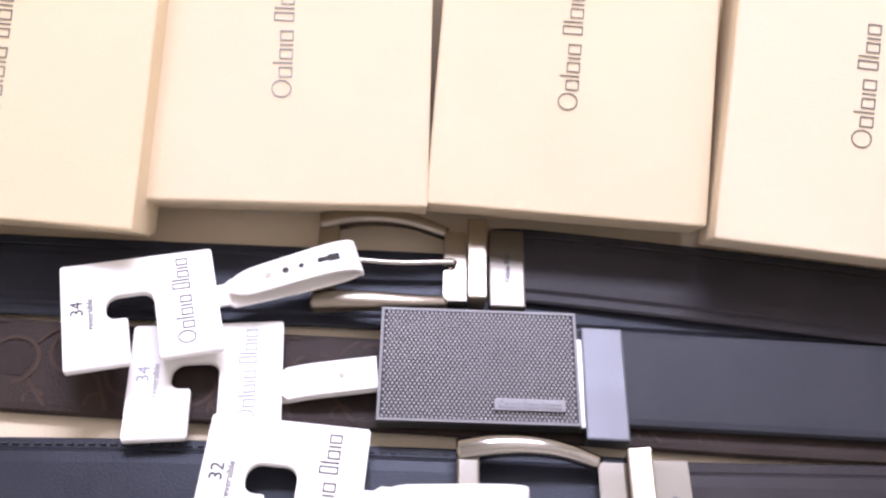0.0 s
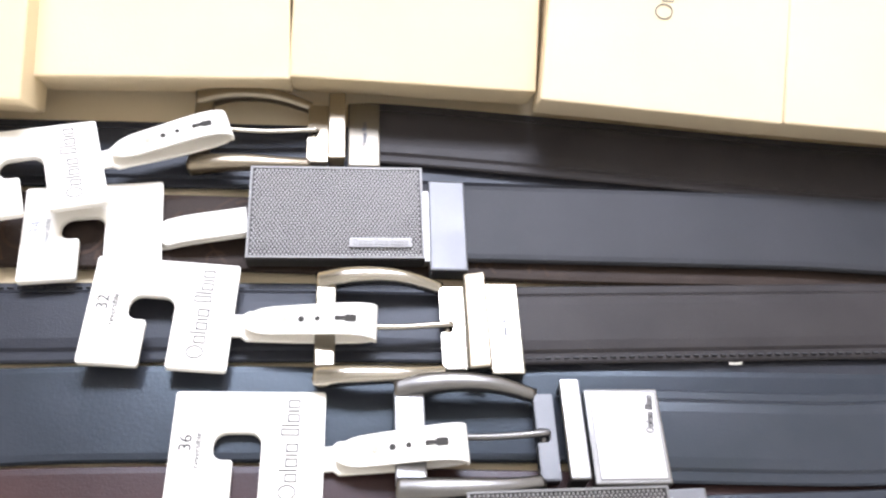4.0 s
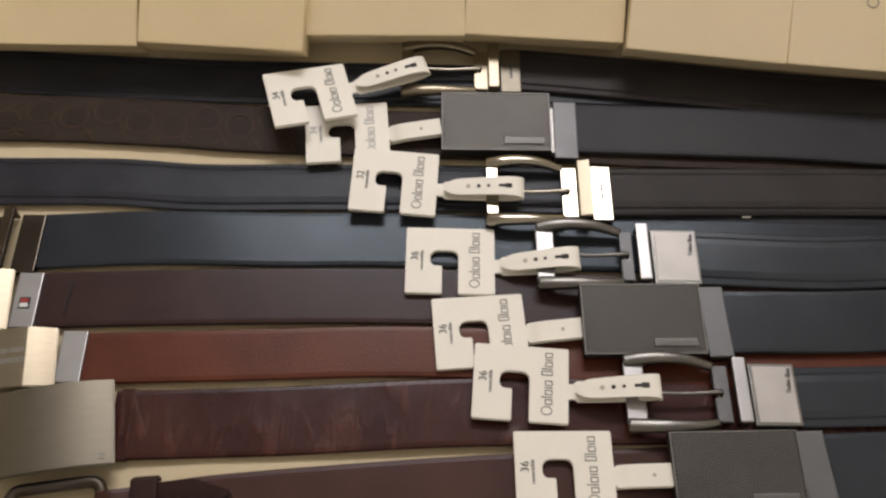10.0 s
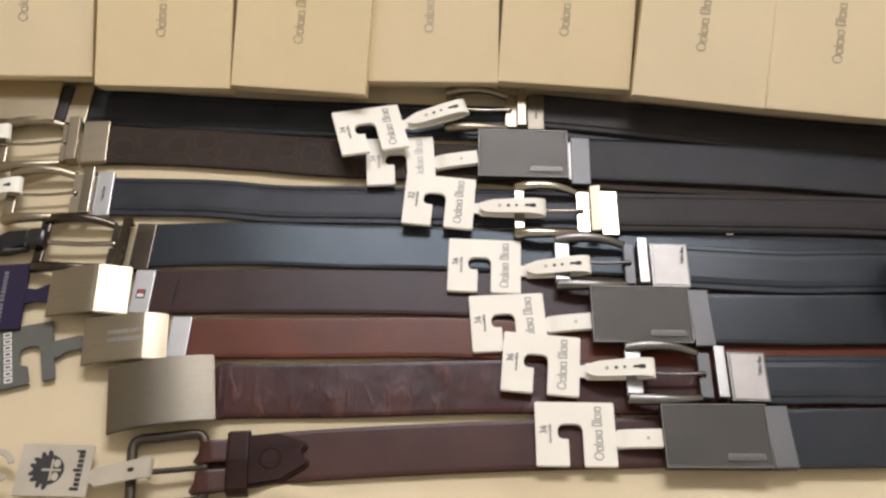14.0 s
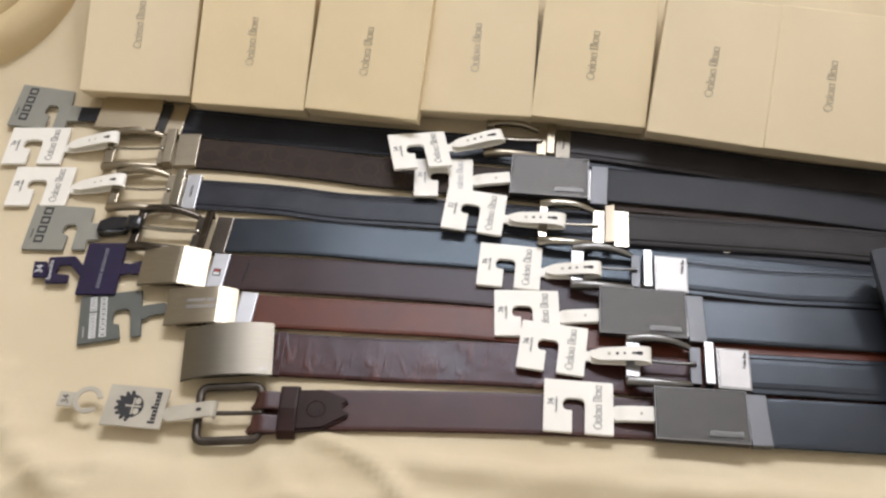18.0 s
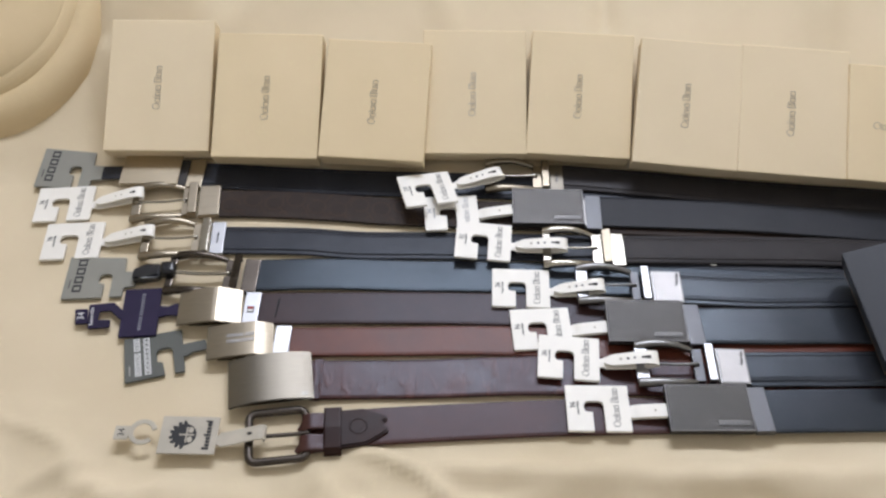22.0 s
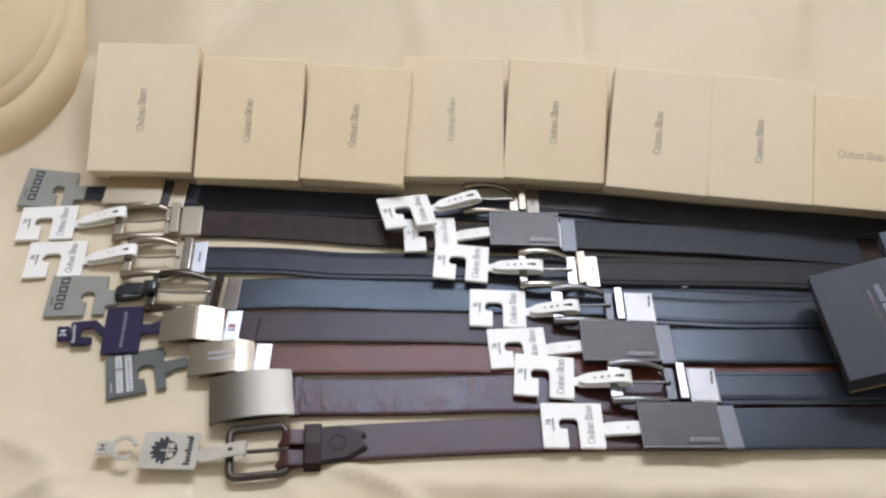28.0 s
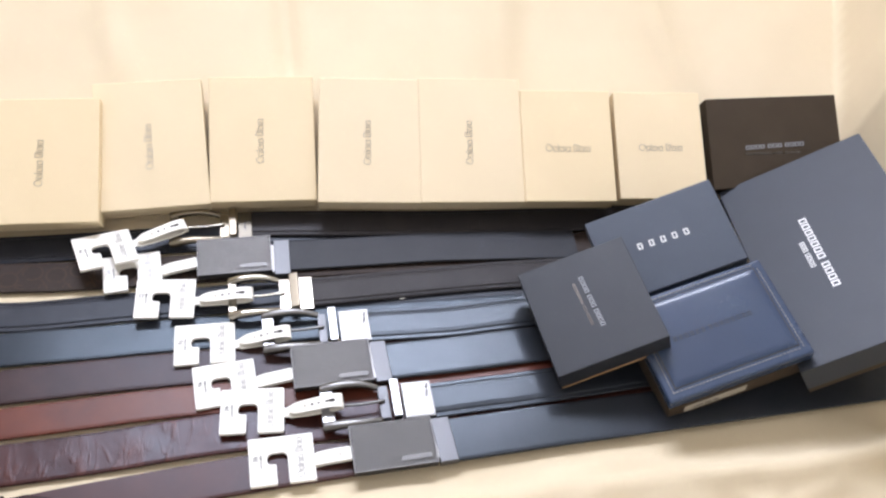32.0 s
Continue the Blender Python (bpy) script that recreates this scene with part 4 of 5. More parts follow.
def plaque(belt, x, y, z, turn, rx, clamp_x, clamp_y, clamp_w, clamp_h, clamp_turn):
    """A knurled grey plaque with a rim and a small name strip, and the clamp round the strap behind it."""
    m = pose(x, y, z, rx, 0, turn)
    # body coloured dark so the shade between the knurls is painted in
    body = part("plaque", bm_box(KW, KH, 0.0066, (0, 0, -0.0038), 0.0007), GAP_SHADE, belt, "knurled gunmetal plaque", m=m)
    face = new("knurled_face", KNURL)
    face.parent, face.matrix_basis = body, pose(0, 0, -0.0004)
    rim = [(-KW / 2, -KW / 2 + 0.0010, -KH / 2, KH / 2, -0.002, 0.0002), (KW / 2 - 0.0010, KW / 2, -KH / 2, KH / 2, -0.002, 0.0002), (-KW / 2 + 0.0010, KW / 2 - 0.0010, -KH / 2, -KH / 2 + 0.0010, -0.002, 0.0002), (-KW / 2 + 0.0010, KW / 2 - 0.0010, KH / 2 - 0.0010, KH / 2, -0.002, 0.0002)]
    part("rim", bm_join(rim), RIM, body)
    strip = part("name_strip", bm_box(0.0245, 0.0046, 0.0012, (0.0172, -0.0145, 0.0002), 0.0003), STRIP, body)
    bars("print", strip, pose(0.0172, -0.0145, 0.0009), "Ooloio Tloio Toooo", 0.0215, 0.0026, RIM, 0.12)
    part("clamp", bm_box(clamp_w, clamp_h, 0.0064, (0, 0, 0), 0.0008), SATIN, belt, "satin grey clamp", m=pose(clamp_x, clamp_y, 0.0078, 0, 0, clamp_turn))
    part("pivot", bm_box(0.006, clamp_h * 0.8, 0.004, (0, 0, 0), 0.0006), GUNMETAL, belt, m=pose(clamp_x - clamp_w / 2 - 0.001, clamp_y, 0.0082, 0, 0, clamp_turn))


LEFT = [  # centre line of the strap, width, leather, creased edges, label
    ([(-0.432, 0.005), (-0.40, 0.0042), (-0.345, 0.0015), (-0.25, -0.0019), (-0.12, -0.0019), (0.0, -0.004), (0.3, -0.013)], 0.035, BLACK_LEATHER, True, "black leather belt with a flat brushed steel plaque buckle"),
    ([(-0.418, -0.0345), (-0.352, -0.0340), (-0.285, -0.0365), (-0.24, -0.0398), (-0.18, -0.0416), (-0.117, -0.0425), (-0.05, -0.0445), (0.06, -0.0480), (0.34, -0.0505)], 0.0362, MONOGRAM, False, "brown patterned canvas belt with a nickel prong buckle"),
    ([(-0.400, -0.0825), (-0.318, -0.0815), (-0.262, -0.0845), (-0.18, -0.083), (-0.05, -0.0835), (0.0, -0.0870), (0.06, -0.0940), (0.3, -0.0985)], 0.034, BLACK_LEATHER, True, "black stitched leather belt with a polished nickel buckle"),
    ([(-0.362, -0.125), (-0.286, -0.121), (-0.206, -0.121), (-0.142, -0.120), (0.05, -0.123), (0.3, -0.128)], 0.037, SMOOTH_BLACK, False, "smooth black leather belt with a dark steel buckle"),
    ([(-0.356, -0.1635), (-0.256, -0.160), (-0.126, -0.158), (0.05, -0.163), (0.3, -0.165)], 0.036, DARK_BROWN, False, "dark brown leather belt with a bent steel plaque"),
    ([(-0.322, -0.1992), (-0.228, -0.196), (-0.122, -0.193), (0.05, -0.198), (0.3, -0.2)], 0.031, RUSSET_LEATHER, False, "russet brown leather belt with a small steel plaque"),
    ([(-0.292, -0.2375), (-0.201, -0.234), (-0.102, -0.2285), (0.05, -0.225), (0.3, -0.218)], 0.039, CRACKLED, False, "creased reddish brown leather belt with a wide curved plaque"),
    ([(-0.287, -0.2905), (-0.262, -0.286), (-0.228, -0.281), (-0.152, -0.274), (-0.08, -0.269), (0.05, -0.262), (0.3, -0.247)], 0.0345, BROWN_LEATHER, False, "matt brown leather belt with a square dark bronze buckle")]
RIGHT = [
    ([(-0.075, 0.0085), (-0.055, 0.0085), (0.022, 0.0015), (0.138, -0.0095), (0.277, -0.016), (0.46, -0.021)], 0.034, DULL_BLACK, True, "black leather belt with a nickel prong buckle under the boxes"),
    ([(-0.045, -0.0385), (-0.026, -0.0385), (0.076, -0.0405), (0.12, -0.042), (0.19, -0.047), (0.256, -0.052)], 0.038, MATT_BLACK, False, "black leather belt with knurled grey plaque, its tip showing"),
    ([(-0.022, -0.0870), (-0.005, -0.0865), (0.068, -0.0850), (0.150, -0.0840), (0.20, -0.085), (0.38, -0.09)], 0.034, DULL_BLACK, True, "black stitched leather belt with a polished steel buckle"),
    ([(0.022, -0.1325), (0.042, -0.1325), (0.110, -0.1342), (0.17, -0.1315), (0.38, -0.125)], 0.036, GLOSSY_BLACK, True, "black leather belt with a gunmetal buckle and pale inlay"),
    ([(0.036, -0.1755), (0.055, -0.1742), (0.110, -0.1735), (0.17, -0.171), (0.38, -0.165)], 0.039, GLOSSY_BLACK, False, "smooth black leather belt with a knurled grey plaque"),
    ([(0.068, -0.2195), (0.09, -0.2193), (0.13, -0.2180), (0.174, -0.2168), (0.38, -0.205)], 0.035, GLOSSY_BLACK, True, "black leather belt with a gunmetal buckle, pale inlay, russet below"),
    ([(0.078, -0.262), (0.098, -0.2605), (0.188, -0.257), (0.268, -0.255), (0.57, -0.246)], 0.041, GLOSSY_BLACK, False, "wide smooth black leather belt with a knurled grey plaque")]
lefts, rights = [], []
for rows, z, made, group in ((LEFT, 0.0004, lefts, "belts with buckles at the open end"), (RIGHT, 0.0046, rights, "belts with white hook tags")):
    for pts, w, mat, creased, label in rows:
        belt = thing("belt", pose(0, 0, 0), label, "belt", group)
        s = strap(belt, pts, w, mat, z, creased, 0.0008)
        made.append((belt, s, pts, w))
stitching(lefts[2][1], LEFT[2][0], 0.0145, 0.0038, DARK_THREAD)
stitching(rights[2][1], RIGHT[2][0], -0.0150, 0.0082, DARK_THREAD)
stitching(lefts[6][1], LEFT[6][0], 0.0170, 0.0040, DARK_THREAD)

bars("stamped_print", lefts[4][1], pose(-0.3300, -0.1630, 0.0046, 0, 0, 86), "ooooooooo", 0.020, 0.0022, INK, 0.2)

# rings and slanting strokes printed along the canvas strap
rows = spline([(x, y, 0.0) for x, y in LEFT[1][0]], 30)
bm = bmesh.new()


def stroke(points, wide):
    """One flat printed stroke that follows the strap."""
    left, right = [], []
    for k, (x, y) in enumerate(points):
        a, c = Vector(points[max(k - 1, 0)]), Vector(points[min(k + 1, len(points) - 1)])
        d = (c - a).normalized() * wide / 2
        yy = y + float(np.interp(x, rows[:, 0], rows[:, 1]))
        zz = 0.00415 + 0.0008 * (0.5 + 0.5 * math.sin(21 * x + 40 * yy))
        left.append(bm.verts.new((x - d.y, yy + d.x, zz)))
        right.append(bm.verts.new((x + d.y, yy - d.x, zz)))
    for k in range(len(points) - 1):
        bm.faces.new((left[k], right[k], right[k + 1], left[k + 1]))


for k in range(19):
    x, y = -0.3925 + 0.0212 * k, (-0.0035, 0.0045, 0.0010, 0.0060, -0.0015)[k % 5]
    a0 = 0.7 * k
    stroke([(x + 0.0089 * math.cos(a), y + 0.0089 * math.sin(a)) for a in np.linspace(a0, a0 + 5.6, 24)], 0.0015)
    for s in (-1, 1):
        stroke([(x + 0.0070, y + s * 0.0072), (x + 0.0105, y + s * 0.0115), (x + 0.0150, s * 0.0160)], 0.0013)
    stroke([(x + 0.0106 + 0.0034 * math.cos(a), -s * 0.0135 + 0.0034 * math.sin(a)) for a in np.linspace(0.4, 3.6, 8)], 0.0012)
tagged(part("printed_pattern", bm, MONOGRAM_LINE, lefts[1][1]), kind="stuff")
bm = bmesh.new()
for k in range(19):
    x, y = -0.3925 + 0.0212 * k, (-0.0035, 0.0045, 0.0010, 0.0060, -0.0015)[k % 5]
    for dy in (-0.0045, -0.0015, 0.0015, 0.0045):
        half = math.sqrt(0.0066 ** 2 - dy ** 2)
        stroke([(x - half, y + dy), (x, y + dy), (x + half, y + dy)], 0.0031)
tagged(part("printed_dot", bm, MONOGRAM_SPOT, lefts[1][1]), kind="stuff")

# buckles of the tagged belts
b = [r[0] for r in rights]
prong_buckle(b[0], (-0.1415, -0.1335, -0.0935, -0.0850, -0.0848, -0.0775, -0.0765, -0.0630), 0.0045, 0.0350, 0.0046, STEEL, prong_metal=NICKEL, clamp_metal=SATIN_STEEL)
plaque(b[1], -0.0807, -0.0400, 0.0155, 0.3, 4, -0.0362, -0.0425, 0.0150, 0.0440, -1)
prong_buckle(b[2], (-0.0880, -0.0802, -0.0410, -0.0312, -0.0318, -0.0235, -0.0233, -0.0106), -0.0898, 0.0390, 0.0046, NICKEL)
prong_buckle(b[3], (-0.0592, -0.0485, -0.0090, -0.0020, 0.0002, 0.0075, 0.0098, 0.0372), -0.1340, 0.0362, 0.0052, SATIN, PALE_INLAY, GUNMETAL, GUNMETAL, BRIGHT_SATIN)
plaque(b[4], -0.0010, -0.1762, 0.0152, 1.0, 4, 0.0420, -0.1755, 0.0142, 0.0440, 2)
prong_buckle(b[5], (-0.0145, -0.0035, 0.0350, 0.0432, 0.0455, 0.0530, 0.0555, 0.0812), -0.2195, 0.0362, 0.0052, SATIN, PALE_INLAY, GUNMETAL, GUNMETAL, BRIGHT_SATIN)
plaque(b[6], 0.0408, -0.2632, 0.0148, 1.5, 3, 0.0842, -0.2612, 0.0156, 0.0425, 3)

# buckles of the other belts
b = [r[0] for r in lefts]
flat = part("plaque", bm_profile([(-0.0290, 0.0098), (0.0, 0.0100), (0.0290, 0.0101)], 0.0022, 0.0400), REFLECT_TAN_STEEL, b[0], "flat brushed steel plaque", m=pose(-0.4783, 0.0022, 0.0018, 0, 0, 1))
part("plaque_back", bm_box(0.004, 0.034, 0.0075, (0.0270, 0, 0.0040), 0.0006), DARK_STEEL, flat)
# dark block that fills the gap before the clamp, standing in for its shade
part("hinge", bm_box(0.0085, 0.0360, 0.0072, (-0.4463, 0.0030, 0.0046), 0.0006), GAP_SHADE, b[0])
part("clamp", bm_box(0.0160, 0.0390, 0.0056, (-0.4345, 0.0045, 0.0030), 0.0006), REFLECT_TAN_STEEL, b[0])
prong_buckle(b[1], (-0.4890, -0.4800, -0.4400, -0.4350, -0.4345, -0.4255, -0.4245, -0.4040), -0.0332, 0.0400, 0.0004, STEEL, prong_metal=NICKEL, lettered=False, turn=6)
prong_buckle(b[2], (-0.4690, -0.4610, -0.4210, -0.4145, -0.4130, -0.4045, -0.4040, -0.3910), -0.0822, 0.0400, 0.0004, STEEL, prong_metal=NICKEL, turn=4, keeper_metal=NICKEL, clamp_metal=BRIGHT_SATIN)
prong_buckle(b[3], (-0.4360, -0.4290, -0.3830, -0.3775, -0.3760, -0.3690, -0.3660, -0.3520), -0.1275, 0.0390, 0.0004, DARK_STEEL, prong_metal=NICKEL, lettered=False, prong_r=0.0021)
flat = part("plaque", bm_profile(spline([(-0.0280, 0.0085), (-0.0140, 0.0109), (0.0, 0.0126), (0.0050, 0.0129), (0.0080, 0.0126), (0.0180, 0.0098), (0.0280, 0.0063)], 6).tolist(), 0.0020, 0.0385), STEEL, b[4], "brushed steel plaque bent down at one end", m=pose(-0.3888, -0.1672, 0.0012, 0, 0, 4.7))
part("plaque_back", bm_box(0.040, 0.030, 0.008, (0, 0, 0.0050), 0.001), DARK_STEEL, flat)
clamp = part("clamp", bm_box(0.0140, 0.0350, 0.0056, (-0.3527, -0.1645, 0.0034), 0.0006), BRIGHT_SATIN, b[4])
part("emblem", bm_join([(-0.3562, -0.3500, -0.1702, -0.1632, 0.0060, 0.0065)]), INK, clamp)
part("emblem_stripe", bm_join([(-0.3554, -0.3508, -0.1694, -0.1669, 0.0063, 0.0068)]), WHITE_INK, clamp)
part("emblem_stripe", bm_join([(-0.3554, -0.3508, -0.1665, -0.1640, 0.0063, 0.0068)]), RED_INK, clamp)
flat = part("plaque", bm_profile(spline([(-0.0285, 0.0082), (-0.0150, 0.0104), (0.0, 0.0121), (0.0120, 0.0127), (0.0155, 0.0122), (0.0220, 0.0100), (0.0285, 0.0072)], 6).tolist(), 0.0020, 0.0355), STEEL, b[5], "small brushed steel plaque with worn marks", m=pose(-0.3562, -0.2038, 0.0012, 0, 0, 6.5))
bars("print", flat, pose(0.001, 0.004, 0.0123, 0, -4, 0), "BBBBBBB BBBB", 0.024, 0.0030, BRIGHT_SATIN, 0.14)
bars("print", flat, pose(0.001, -0.002, 0.0123, 0, -4, 0), "BBBBBBBB", 0.024, 0.0030, BRIGHT_SATIN, 0.14)
part("plaque_back", bm_box(0.040, 0.028, 0.008, (0, 0, 0.0045), 0.001), DARK_STEEL, flat)
part("clamp", bm_box(0.0140, 0.0310, 0.0056, (-0.3207, -0.1992, 0.0034), 0.0006), BRIGHT_SATIN, b[5])
arc = [(0.0354 * k / 40, 0.0152 - 0.0052 * abs(k / 40) ** 2.2 - (0.0016 if k < 0 else 0) * abs(k / 40) ** 2) for k in range(-40, 41)]
flat = part("plaque", bm_profile(arc, 0.0022, 0.0475), SATIN_STEEL, b[6], "wide curved brushed steel plaque", m=pose(-0.3240, -0.2435, 0.0012, 0, 0, 9.5), smooth=False)
bars("print", flat, pose(0.0245, -0.0190, 0.0126, 0, 8, 0), "BBBB", 0.0125, 0.0030, GUNMETAL, 0.2)
part("plaque_back", bm_box(0.056, 0.036, 0.009, (0, 0, 0.0048), 0.001), DARK_STEEL, flat)
part("strap_end", bm_box(0.0080, 0.0400, 0.0042, (-0.2860, -0.2372, 0.0026), 0.0008), CRACKLED, b[6])

# the square bronze buckle with its leather loop and stamped flap
ring = rounded([(-0.0232, -0.0225), (0.0232, -0.0225), (0.0232, 0.0225), (-0.0232, 0.0225)], 0.006, 4)
bmr = bmesh.new()
loops = []
for i, (x, y) in enumerate(ring):
    x0, y0 = ring[i - 1]
    x1, y1 = ring[(i + 1) % len(ring)]
    d = Vector((x1 - x0, y1 - y0)).normalized()
    nrm = Vector((d.y, -d.x))
    loops.append([bmr.verts.new((x + nrm.x * a, y + nrm.y * a, 0.0052 + c)) for a, c in ring_section(0.0034, 0.0030, 10)])
for i in range(len(loops)):
    p, q = loops[i], loops[(i + 1) % len(loops)]
    for j in range(10):
        bmr.faces.new((p[j], p[(j + 1) % 10], q[(j + 1) % 10], q[j]))
part("buckle_frame", bmr, BRONZE, b[7], "square dark bronze frame", smooth=True, m=pose(-0.3117, -0.2938, 0.0006, 0, 0, 8))
part("prong", bm_sweep(spline([(-0.339, -0.2985, 0.0100), (-0.320, -0.296, 0.0086), (-0.300, -0.2935, 0.0080), (-0.286, -0.292, 0.0088)], 6), ring_section(0.0019, 0.0016, 8)), BRONZE, b[7], smooth=True)
for s in (-1, 1):
    part("strap_wrap", bm_sweep(spline([(-0.272, -0.2895 + s * 0.0098, 0.0052), (-0.284, -0.2913 + s * 0.0098, 0.0082), (-0.2905, -0.2922 + s * 0.0098, 0.0070), (-0.2915, -0.2922 + s * 0.0098, 0.0040)], 5), flat_section(0.0150, 0.0024)), BROWN_LEATHER, b[7])
part("leather_loop", bm_sweep([(-0.2692, -0.2678, 0.0008), (-0.2690, -0.2676, 0.0050), (-0.2691, -0.2690, 0.0082), (-0.2676, -0.2870, 0.0090), (-0.2661, -0.3050, 0.0082), (-0.2660, -0.3066, 0.0050), (-0.2662, -0.3066, 0.0008)], flat_section(0.0140, 0.0018), side=(-1, -0.08, 0)), MAROON_LEATHER, b[7], "dark leather keeper loop")
o = rounded([(-0.018, -0.0170), (0.004, -0.0165), (0.0225, -0.0075), (0.0235, -0.0045), (0.0200, -0.002), (0.0200, 0.002), (0.0235, 0.0050), (0.0225, 0.0075), (0.004, 0.0165), (-0.018, 0.0172)], 0.0015)
flap = part("stamped_flap", bm_prism(o, 0.0030, 0.0076, 0.0014), MAROON_LEATHER, b[7], "stamped leather flap", m=pose(-0.2460, -0.2840, 0.0003, 0, 0, 9))
part("stamp_ring", bm_sweep([(-0.001 + 0.0068 * math.cos(a), 0.0068 * math.sin(a), 0.0076) for a in np.linspace(0, 2 * math.pi, 25)], ring_section(0.0008, 0.0006, 6)), MAROON_LEATHER, flap)
part("stamp", bm_join([(-0.0048 + 0.0022 * k, -0.0036 + 0.0022 * k, -0.0034 + 0.0004 * (k % 2), 0.0034 - 0.0007 * k, 0.0070, 0.0078) for k in range(4)]), MAROON_LEATHER, flap)


# ---- dark boxes ----
def carton(label, corner, turns, w, d, h, mat, side=None):
    """A lidded carton given by the lid's near corner and its turns."""
    box = thing("gift_box", pose(*corner, *turns), label, "box", "dark boxes")
    lid = part("lid", bm_box(w, d, h * 0.86, (w / 2, d / 2, -h * 0.43), 0.0009, 3), mat, box)
    part("base", bm_box(w - 0.0012, d - 0.0012, h * 0.36, (w / 2, d / 2, -h * 0.86), 0.0007), side or mat, box)
    return lid


lid = carton("charcoal carton gift box with white lettering marks and kraft edge", (0.1863, -0.2295, 0.0364), (4.4, -20.3, 4.2), 0.1012, 0.1120, 0.0240, DARK_BOX, KRAFT)
bars("print", lid, pose(0.0527, 0.059, 0.0001, 0, 0, -88), "BBBB BBB BBBB", 0.0540, 0.0042, PALE_INK, 0.2)
bars("print", lid, pose(0.0450, 0.059, 0.0001, 0, 0, -88), "ooooooo oo oooo", 0.046, 0.0030, DARK_STEEL, 0.14)
lid = carton("slate blue carton gift box with five white letter marks", (0.2604, -0.1593, 0.0407), (12.8, -20.8, 2.8), 0.1243, 0.0879, 0.0240, SLATE_BOX)
bars("print", lid, pose(0.0620, 0.0456, 0.0001, 0, 0, -2), "B  B  B  B  B", 0.0490, 0.0064, WHITE_INK, 0.2)
lid = carton("large slate carton gift box with bold white marks", (0.3930, -0.2591, 0.0507), (-5.4, -31.9, -2.8), 0.1477, 0.2445, 0.0320, GREY_BOX, BROWN_BOX)
bars("print", lid, pose(0.0603, 0.1195, 0.0001, 0, 0, -90), "BBBBBBB BBBB", 0.091, 0.0072, WHITE_INK, 0.16)
bars("print", lid, pose(0.0500, 0.1205, 0.0001, 0, 0, -90), "BBB BBBB", 0.0330, 0.0048, WHITE_INK, 0.2)
lid = carton("dark brown carton gift box with pale marks across its lid", (0.4095, -0.0194, 0.0392), (34, -2.8, -4.6), 0.1415, 0.0970, 0.0260, BROWN_BOX)
bars("print", lid, pose(0.0697, 0.0440, 0.0001, 0, 0, 2), "BBBB BBB BBBB", 0.063, 0.0042, PALE_INK, 0.16)
bars("print", lid, pose(0.0670, 0.0367, 0.0001), "ooooooo oo oooo", 0.058, 0.0030, GUNMETAL, 0.12)

# the navy leather case, stitched round its lid, with a paper label on its side
W, Y0, Y1 = 0.1340, -0.0070, 0.0938
D, MID = Y1 - Y0, (Y0 + Y1) / 2
case = thing("leather_case", pose(0.2731, -0.2615, 0.0391, 7.7, -13.3, 7.3), "navy leather covered case with stitched border and raised lid panel", "box", "dark boxes")
lid = part("lid", bm_box(W, D, 0.0140, (W / 2, MID, -0.0070), 0.0035, 4), NAVY_LEATHER, case)
# dark slab round the panel, painted shade in place of a sunken groove
part("groove_shade", bm_join([(0.0092, W - 0.0092, Y0 + 0.0104, Y1 - 0.0074, -0.0004, 0.0003)]), HOLE, lid)
bm = bmesh.new()
bmesh.ops.create_grid(bm, x_segments=34, y_segments=28, size=1)
for v in bm.verts:
    a, c = v.co.x, v.co.y
    dome = 0.0007 * (1 - a * a) * (1 - c * c)
    v.co = (W / 2 + a * (W / 2 - 0.0102), (Y0 + Y1 + 0.003) / 2 + c * (D / 2 - 0.0099), 0.0004 + dome + 0.0013 * max(0.0, 1 - a ** 20) ** 0.5 * max(0.0, 1 - c ** 20) ** 0.5)
part("raised_panel", bm, NAVY_LEATHER, lid, "padded navy leather panel", smooth=True)
part("base", bm_box(W - 0.001, D - 0.001, 0.0240, (W / 2, MID, -0.0262), 0.0012), BROWN_BOX, case, "dark brown base")
part("side_label", bm_box(0.058, 0.0006, 0.0105, (0.045, Y0 + 0.0003, -0.0262)), OFF_WHITE, case, "pale paper label")
bars("label_print", case, pose(0.036, Y0 - 0.0001, -0.0262, 90, 0, 0), "oooo ooo oo", 0.022, 0.0030, INK, 0.2)
st = []
for k in range(int((W - 0.012) / 0.0034)):
    for yy in (Y0 + 0.0078, Y1 - 0.0048):
        st.append((0.006 + k * 0.0034, 0.006 + k * 0.0034 + 0.0023, yy - 0.0004, yy + 0.0004, -0.0005, 0.0004))
for k in range(int((D - 0.014) / 0.0034)):
    for xx in (0.0066, W - 0.0066):
        st.append((xx - 0.0004, xx + 0.0004, Y0 + 0.008 + k * 0.0034, Y0 + 0.008 + k * 0.0034 + 0.0023, -0.0005, 0.0004))
tagged(part("stitching", bm_join(st), THREAD, lid), kind="stuff")
bars("print", lid, pose(0.0640, 0.0455, 0.0024, 0, 0, 0), "B B B B B B  B B B B B B B B", 0.0730, 0.0040, NAVY_STAMP, 0.12)

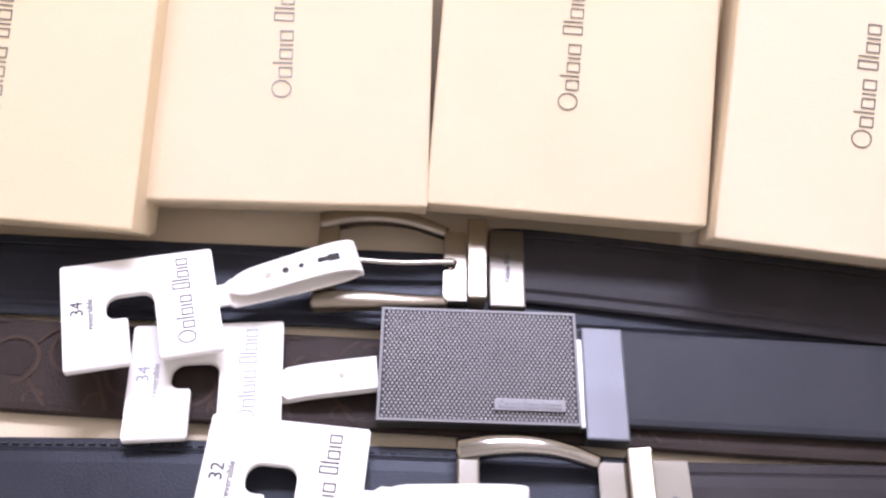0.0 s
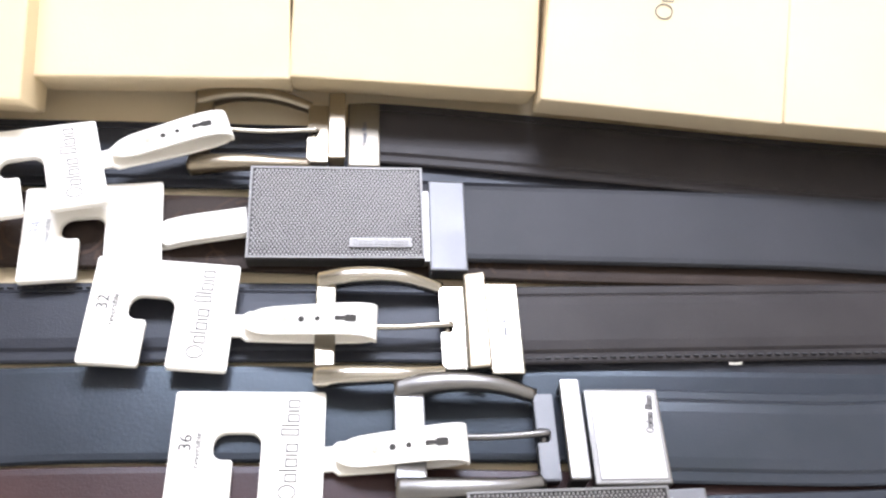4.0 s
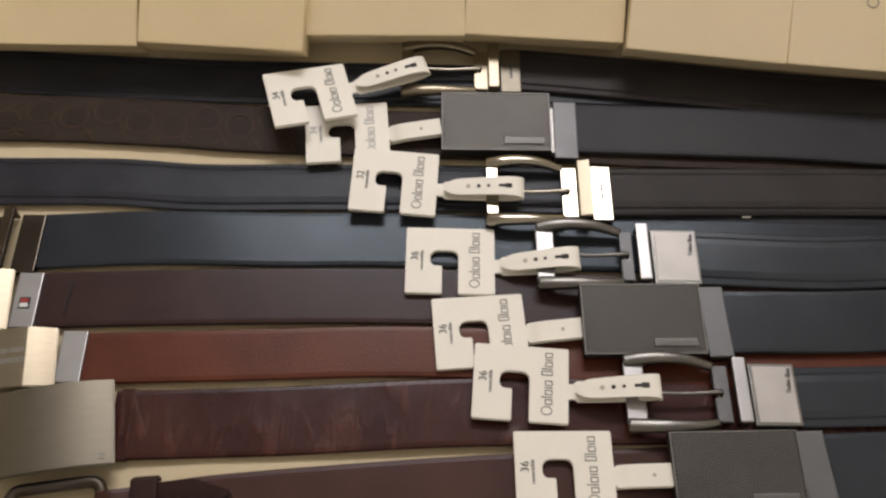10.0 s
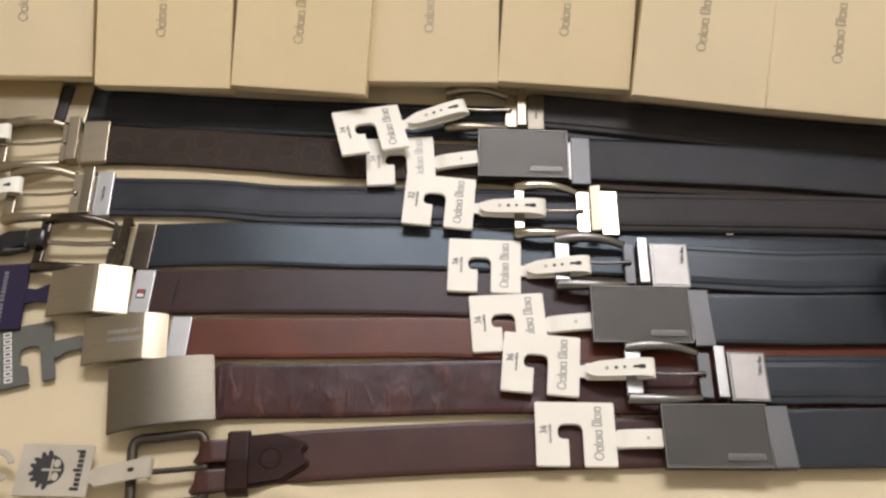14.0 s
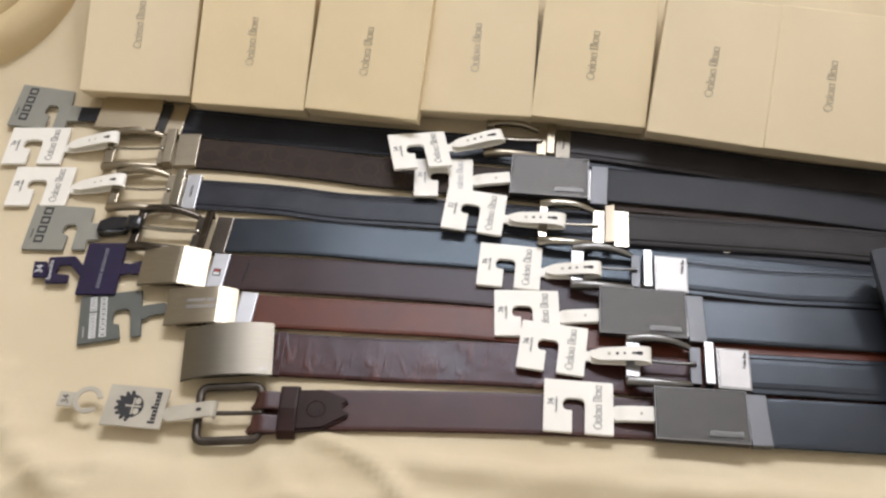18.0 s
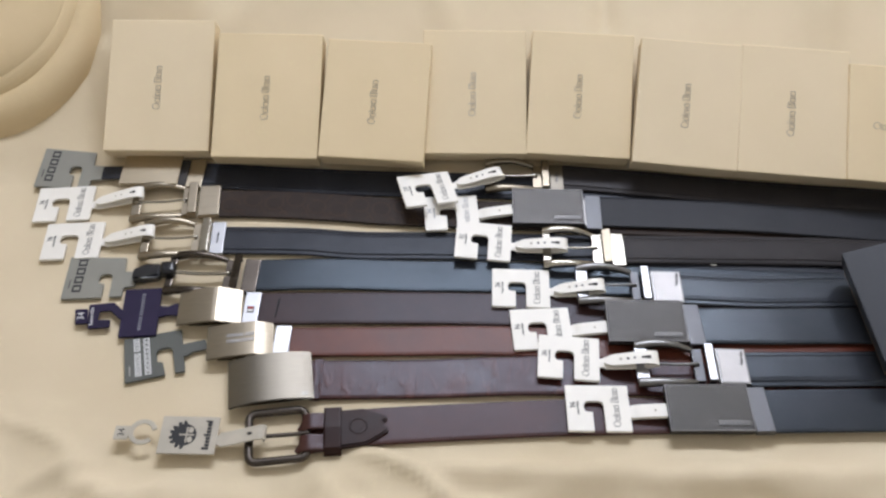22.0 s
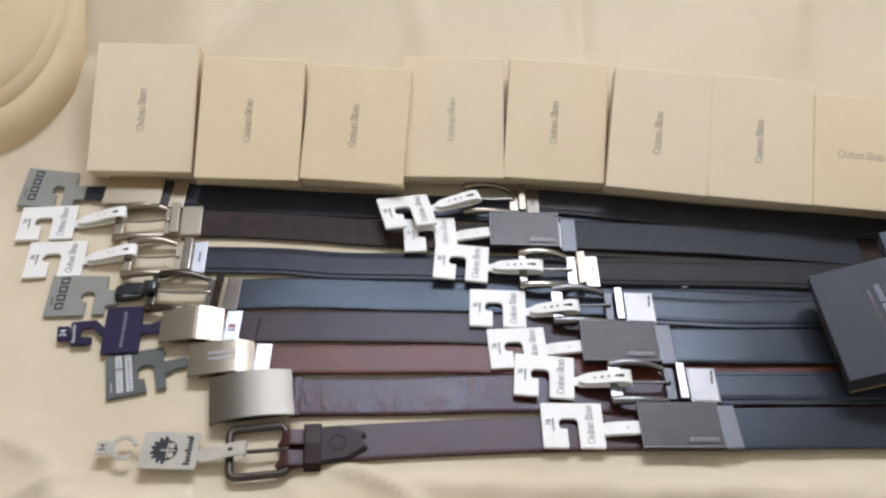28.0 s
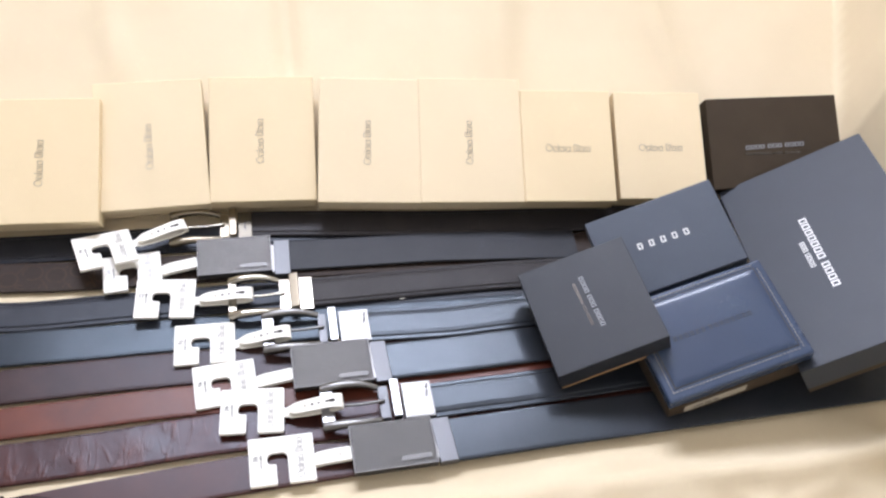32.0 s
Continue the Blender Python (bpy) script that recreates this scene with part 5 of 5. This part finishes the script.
# a tiny scrap lying between two straps
bm = bmesh.new()
for k, (a, c, d) in enumerate(((-0.0026, -0.0003, 0.0), (0.0, -0.0005, 0.0003), (0.0026, 0.0001, 0.0001))):
    bm.verts.new((a, c, d))
    bm.verts.new((a, c + 0.0010, d + 0.0004))
bm.verts.ensure_lookup_table()
for k in (0, 2):
    bm.faces.new([bm.verts[q] for q in (k, k + 2, k + 3, k + 1)])
r = bmesh.ops.solidify(bm, geom=bm.faces[:], thickness=0.0003)
scrap = part("paper_scrap", bm, WHITE_CARD, m=pose(0.0720, -0.1032, 0.0060, 0, 0, -4))
tagged(scrap, "tiny pale folded paper scrap between two black straps", "paper scrap")

# ---- the room ----
def setting(name, bm, mat, label, category):
    return tagged(part(name, bm, mat), label, category, kind="structure")


setting("floor", bm_box(4.2, 4.0, 0.1, (0, -0.55, -0.55)), WALL, "plain pale floor under the couch", "floor")
setting("ceiling", bm_box(4.2, 4.0, 0.1, (0, -0.55, 3.05)), WALL, "plain cream painted ceiling", "ceiling")
setting("wall_west", bm_box(0.1, 3.9, 3.5, (-2.0, -0.55, 1.25)), WALL, "plain cream painted wall", "wall")
setting("wall_east", bm_box(0.1, 3.9, 3.5, (2.0, -0.55, 1.25)), WALL, "plain cream painted wall", "wall")
setting("wall_south", bm_box(3.9, 0.1, 3.5, (0, -2.45, 1.25)), WALL, "plain cream painted wall", "wall")
x0, x1, z0, z1 = -0.75, 0.95, 1.75, 2.52
nw = bm_join([(-1.95, x0, 1.40, 1.50, -0.5, 3.0), (x1, 1.95, 1.40, 1.50, -0.5, 3.0), (x0, x1, 1.40, 1.50, -0.5, z0), (x0, x1, 1.40, 1.50, z1, 3.0)])
setting("wall_north", nw, WALL, "cream painted wall with one window opening", "wall")
win = setting("window_1", bm_join([(x0, x0 + 0.05, 1.42, 1.48, z0, z1), (x1 - 0.05, x1, 1.42, 1.48, z0, z1), (x0 + 0.05, x1 - 0.05, 1.42, 1.48, z0, z0 + 0.05), (x0 + 0.05, x1 - 0.05, 1.42, 1.48, z1 - 0.05, z1)]), WHITE_CARD, "white framed window behind the couch", "window")
pane = part("pane", bm_box(x1 - x0 - 0.1, 0.006, z1 - z0 - 0.1, ((x0 + x1) / 2, 1.45, (z0 + z1) / 2)), GLASS, win)
pane.visible_shadow = False
